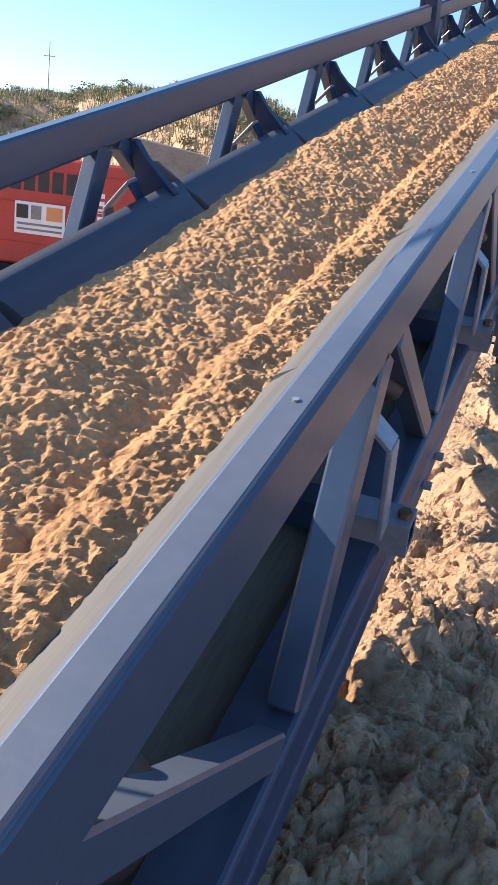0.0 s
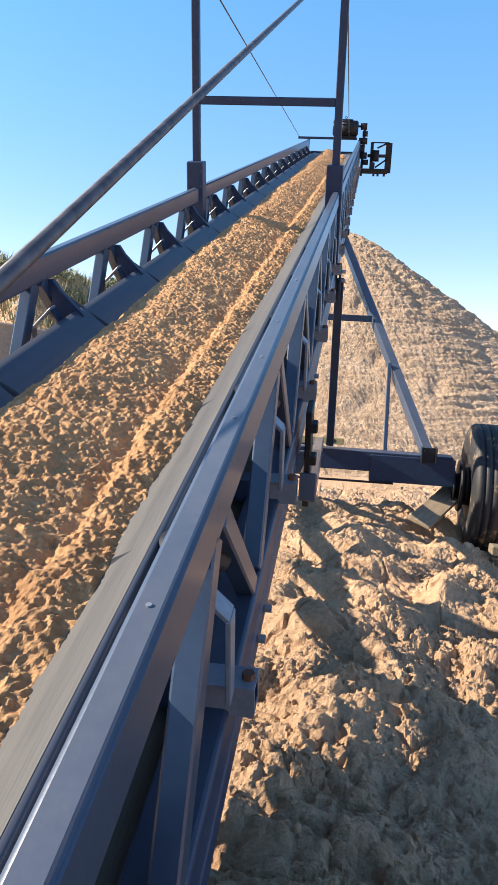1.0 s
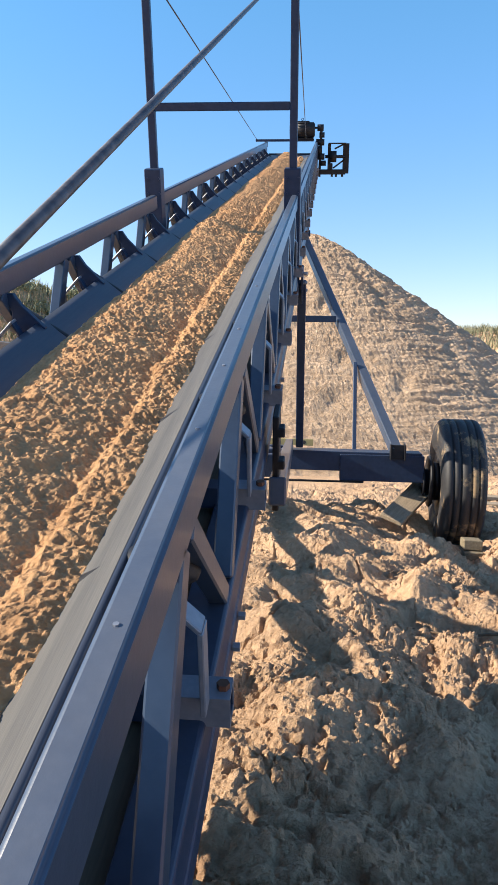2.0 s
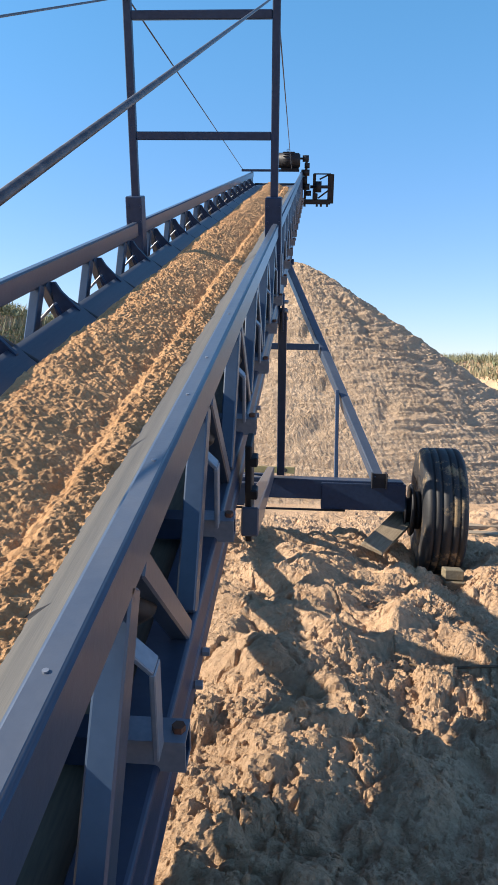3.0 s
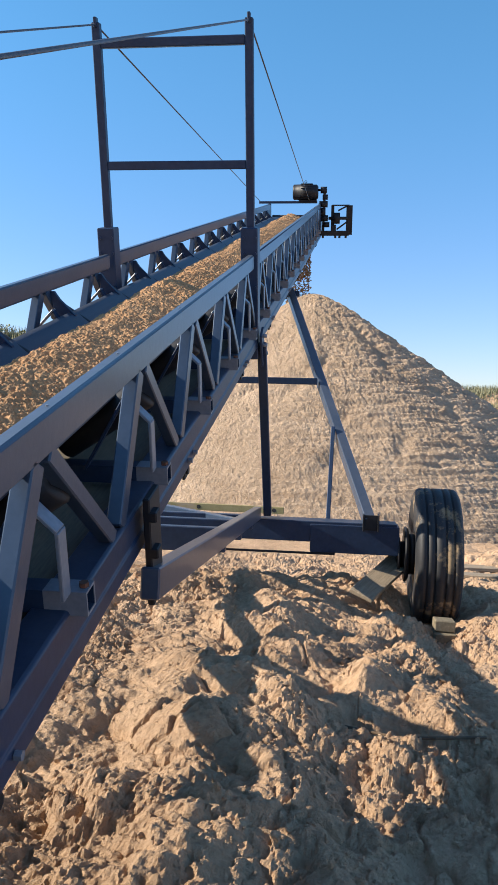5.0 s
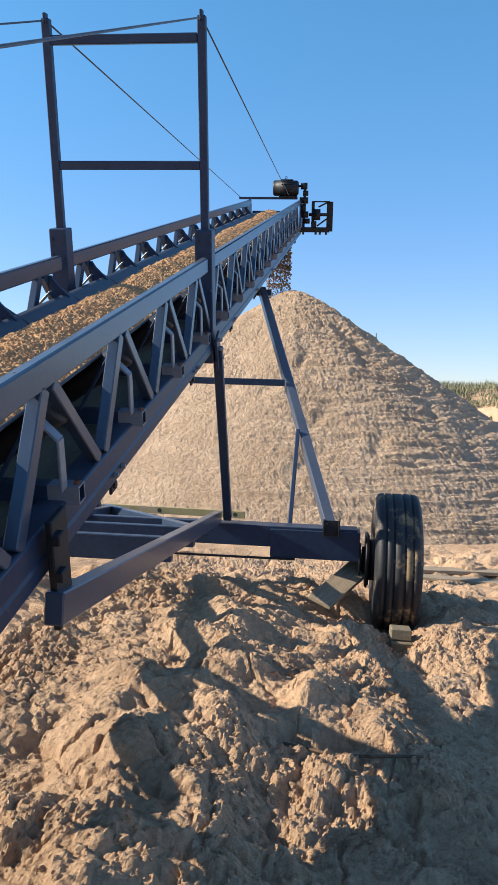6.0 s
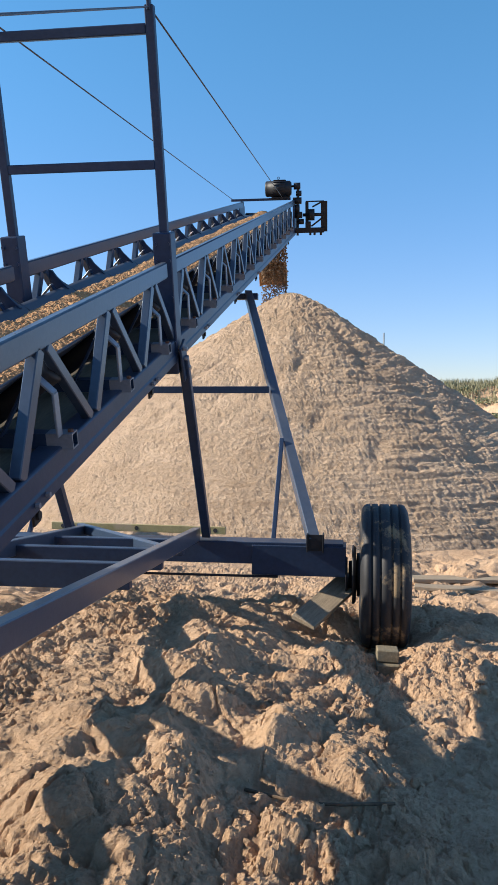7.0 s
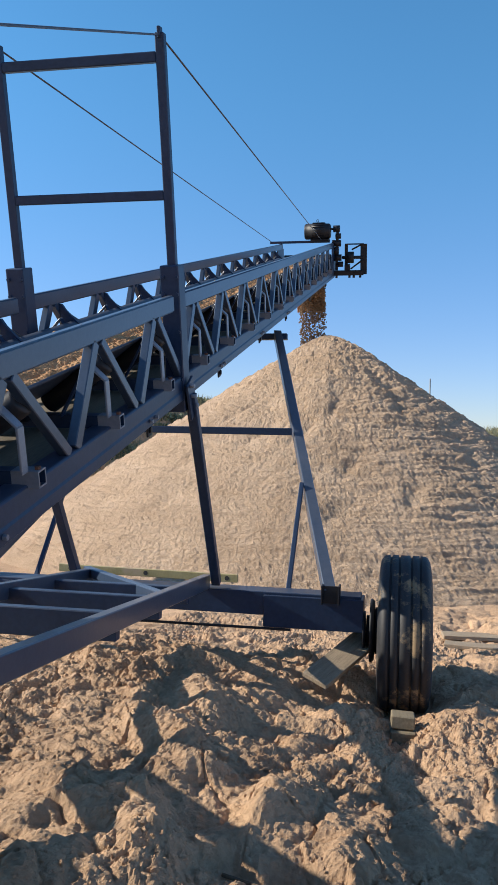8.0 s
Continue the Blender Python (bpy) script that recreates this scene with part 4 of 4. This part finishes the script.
def load_height(x, u):
    """Height of the sand over the belt line; repeats after CYCLE pieces."""
    period = SEG * CYCLE

    def raw(xx, uu):
        across = (-0.262, -0.235, -0.190, -0.140, -0.090, -0.030, 0.050, 0.110, 0.155, 0.190, 0.225, 0.255, 0.273, 0.292)
        level = (0.004, 0.040, 0.078, 0.102, 0.106, 0.096, 0.072, 0.050, 0.036, 0.040, 0.036, 0.026, 0.013, -0.006)
        base = trough(MID - 0.250)
        crown = np.interp(xx - MID, across, level) + base - trough(xx)
        d = (xx - (MID + 0.008)) / 0.270
        wx, wu = xx + 0.02 * fbm(xx * 12, uu * 12, 2, 221), uu + 0.02 * fbm(xx * 12, uu * 12, 2, 223)
        rough_z = (0.030 * fbm(xx * 4.6, uu * 4.6, 3, 201) + 0.012 * np.abs(fbm(wx * 9, wu * 9, 3, 203, 0.6)) + 0.005 * lumps(wx, wu, 0.050, 205)
                   + 0.009 * fbm(wx * 24, wu * 24, 2, 207, 0.7) + 0.010 * fbm(xx * 60, uu * 60, 2, 211, 0.9) + 0.004 * lumps(xx, uu, 0.020, 209) + 0.005 * lumps(xx, uu, 0.011, 213))
        ridge = 0.004 * np.exp(-((xx - (MID + 0.190)) / 0.017) ** 2) * (1 + 1.0 * fbm(xx * 3, uu * 14, 3, 215))
        furrow = -0.006 * np.exp(-((xx - (MID + 0.148)) / 0.026) ** 2)
        edge = np.clip((1.03 - np.abs(d)) * 9, 0.55, 1)
        return crown + edge * (rough_z + ridge + furrow - 0.022)
    w = np.clip(u / period, 0, 1)
    w = w * w * (3 - 2 * w)
    return raw(x, u) * (1 - w) + raw(x, u - period) * w


def sand_pieces():
    made = []
    meshes = []
    xs = np.linspace(LOAD_LEFT, LOAD_RIGHT, 136)
    for c in range(CYCLE):
        us = np.linspace(0, SEG, 120)
        px, pu = np.meshgrid(xs, us)
        top = trough(px) + 0.004 + load_height(px, pu + c * SEG)
        top = np.maximum(top, trough(px) - 0.006)
        meshes.append(grid_mesh("sand_piece", px - MID, pu - SEG / 2, top - BELT_LOW, LOAD, smooth=False))
    for i in range(SEG_COUNT):
        ob = tagged(from_mesh("sand_load", meshes[(-i) % CYCLE]), "lumpy moist orange-brown sand riding up the belt", "sand", "sand on the belt")
        made.append(ob)
    return made


load_pieces = sand_pieces()


def clod_mesh(seed):
    rng = np.random.default_rng(seed)
    bm = bmesh.new()
    for k in range(520):
        r = rng.uniform(0.005, 0.021)
        p = (rng.uniform(-0.25, 0.25), rng.uniform(-0.07, 0.07), rng.uniform(-0.24, 0.24))
        bmesh.ops.create_icosphere(bm, subdivisions=1, radius=r, matrix=Matrix.Translation(p) @ Matrix.Rotation(rng.uniform(0, 3), 4, 'X') @ Matrix.Diagonal((1, rng.uniform(0.6, 1), rng.uniform(0.7, 1.3), 1)))
    me = bpy.data.meshes.new("falling_clods")
    bm.to_mesh(me)
    bm.free()
    me.materials.append(SHADED_SAND)
    return me


FALL_STEP = 0.05
clod_meshes = [clod_mesh(300 + k) for k in range(6)]
clods = [tagged(from_mesh("falling_sand", clod_meshes[k % 6]), "clump of brown sand falling from the belt's end", "sand", "falling sand") for k in range(int(8.6 / FALL_STEP))]


def motions():
    lip = HIGH + 0.10
    times = [0.5 * k for k in range(17)]

    def flight(dt):
        """Place of what left the belt dt seconds ago, in the world."""
        p = TO_WORLD @ Vector((MID, lip, -0.48))
        a = radians(SLOPE)
        return p + Vector((0, SPEED * math.cos(a) * dt, SPEED * math.sin(a) * 0.4 * dt - 4.9 * dt * dt))

    def on_belt(u):
        return TO_WORLD @ pose(MID, u, BELT_LOW)

    for i, ob in enumerate(load_pieces):
        u0 = AT_START - SEG / 2 - SEG * i
        leave = (lip - u0) / SPEED
        rows = [(t, on_belt(u0 + SPEED * t)) for t in times if t < leave - 0.02]
        if leave < 8.0:
            rows.append((round(leave, 3), on_belt(lip)))
            for dt, tip in ((0.15, 30), (0.3, 62), (0.45, 80), (0.6, 86)):
                if leave + dt <= 8.4:
                    q = flight(dt)
                    rows.append((leave + dt, pose(q.x, q.y, q.z - 0.1, SLOPE - tip)))
            last = rows[-1]
            if last[0] < 8.0:
                rows.append((8.4, last[1]))
        clean, seen = [], set()
        for t, m in sorted(rows, key=lambda r: r[0]):
            f = frame(t)
            if f not in seen:
                seen.add(f)
                clean.append((t, m))
        walk(ob, clean)
    for k, ob in enumerate(clods):
        leave = FALL_STEP * (k - 10)
        rows = []
        for t in times:
            if t < leave - 0.05:
                rows.append((t, TO_WORLD @ pose(MID, lip - SPEED * (leave - t), BELT_LOW - 0.02, 90)))
        for dt in (0.0, 0.12, 0.24, 0.36, 0.48, 0.62):
            t = leave + dt
            q = flight(dt)
            if 0 <= t:
                rows.append((t, pose(q.x + 0.05 + 0.02 * math.sin(k * 2.1), q.y, q.z, 0, 0, 8 * math.sin(k * 1.7))))
        if rows[-1][0] < 8.0:
            rows.append((8.4, rows[-1][1]))
        clean, seen = [], set()
        for t, m in rows:
            if frame(t) not in seen:
                seen.add(frame(t))
                clean.append((t, m))
        walk(ob, clean)


motions()
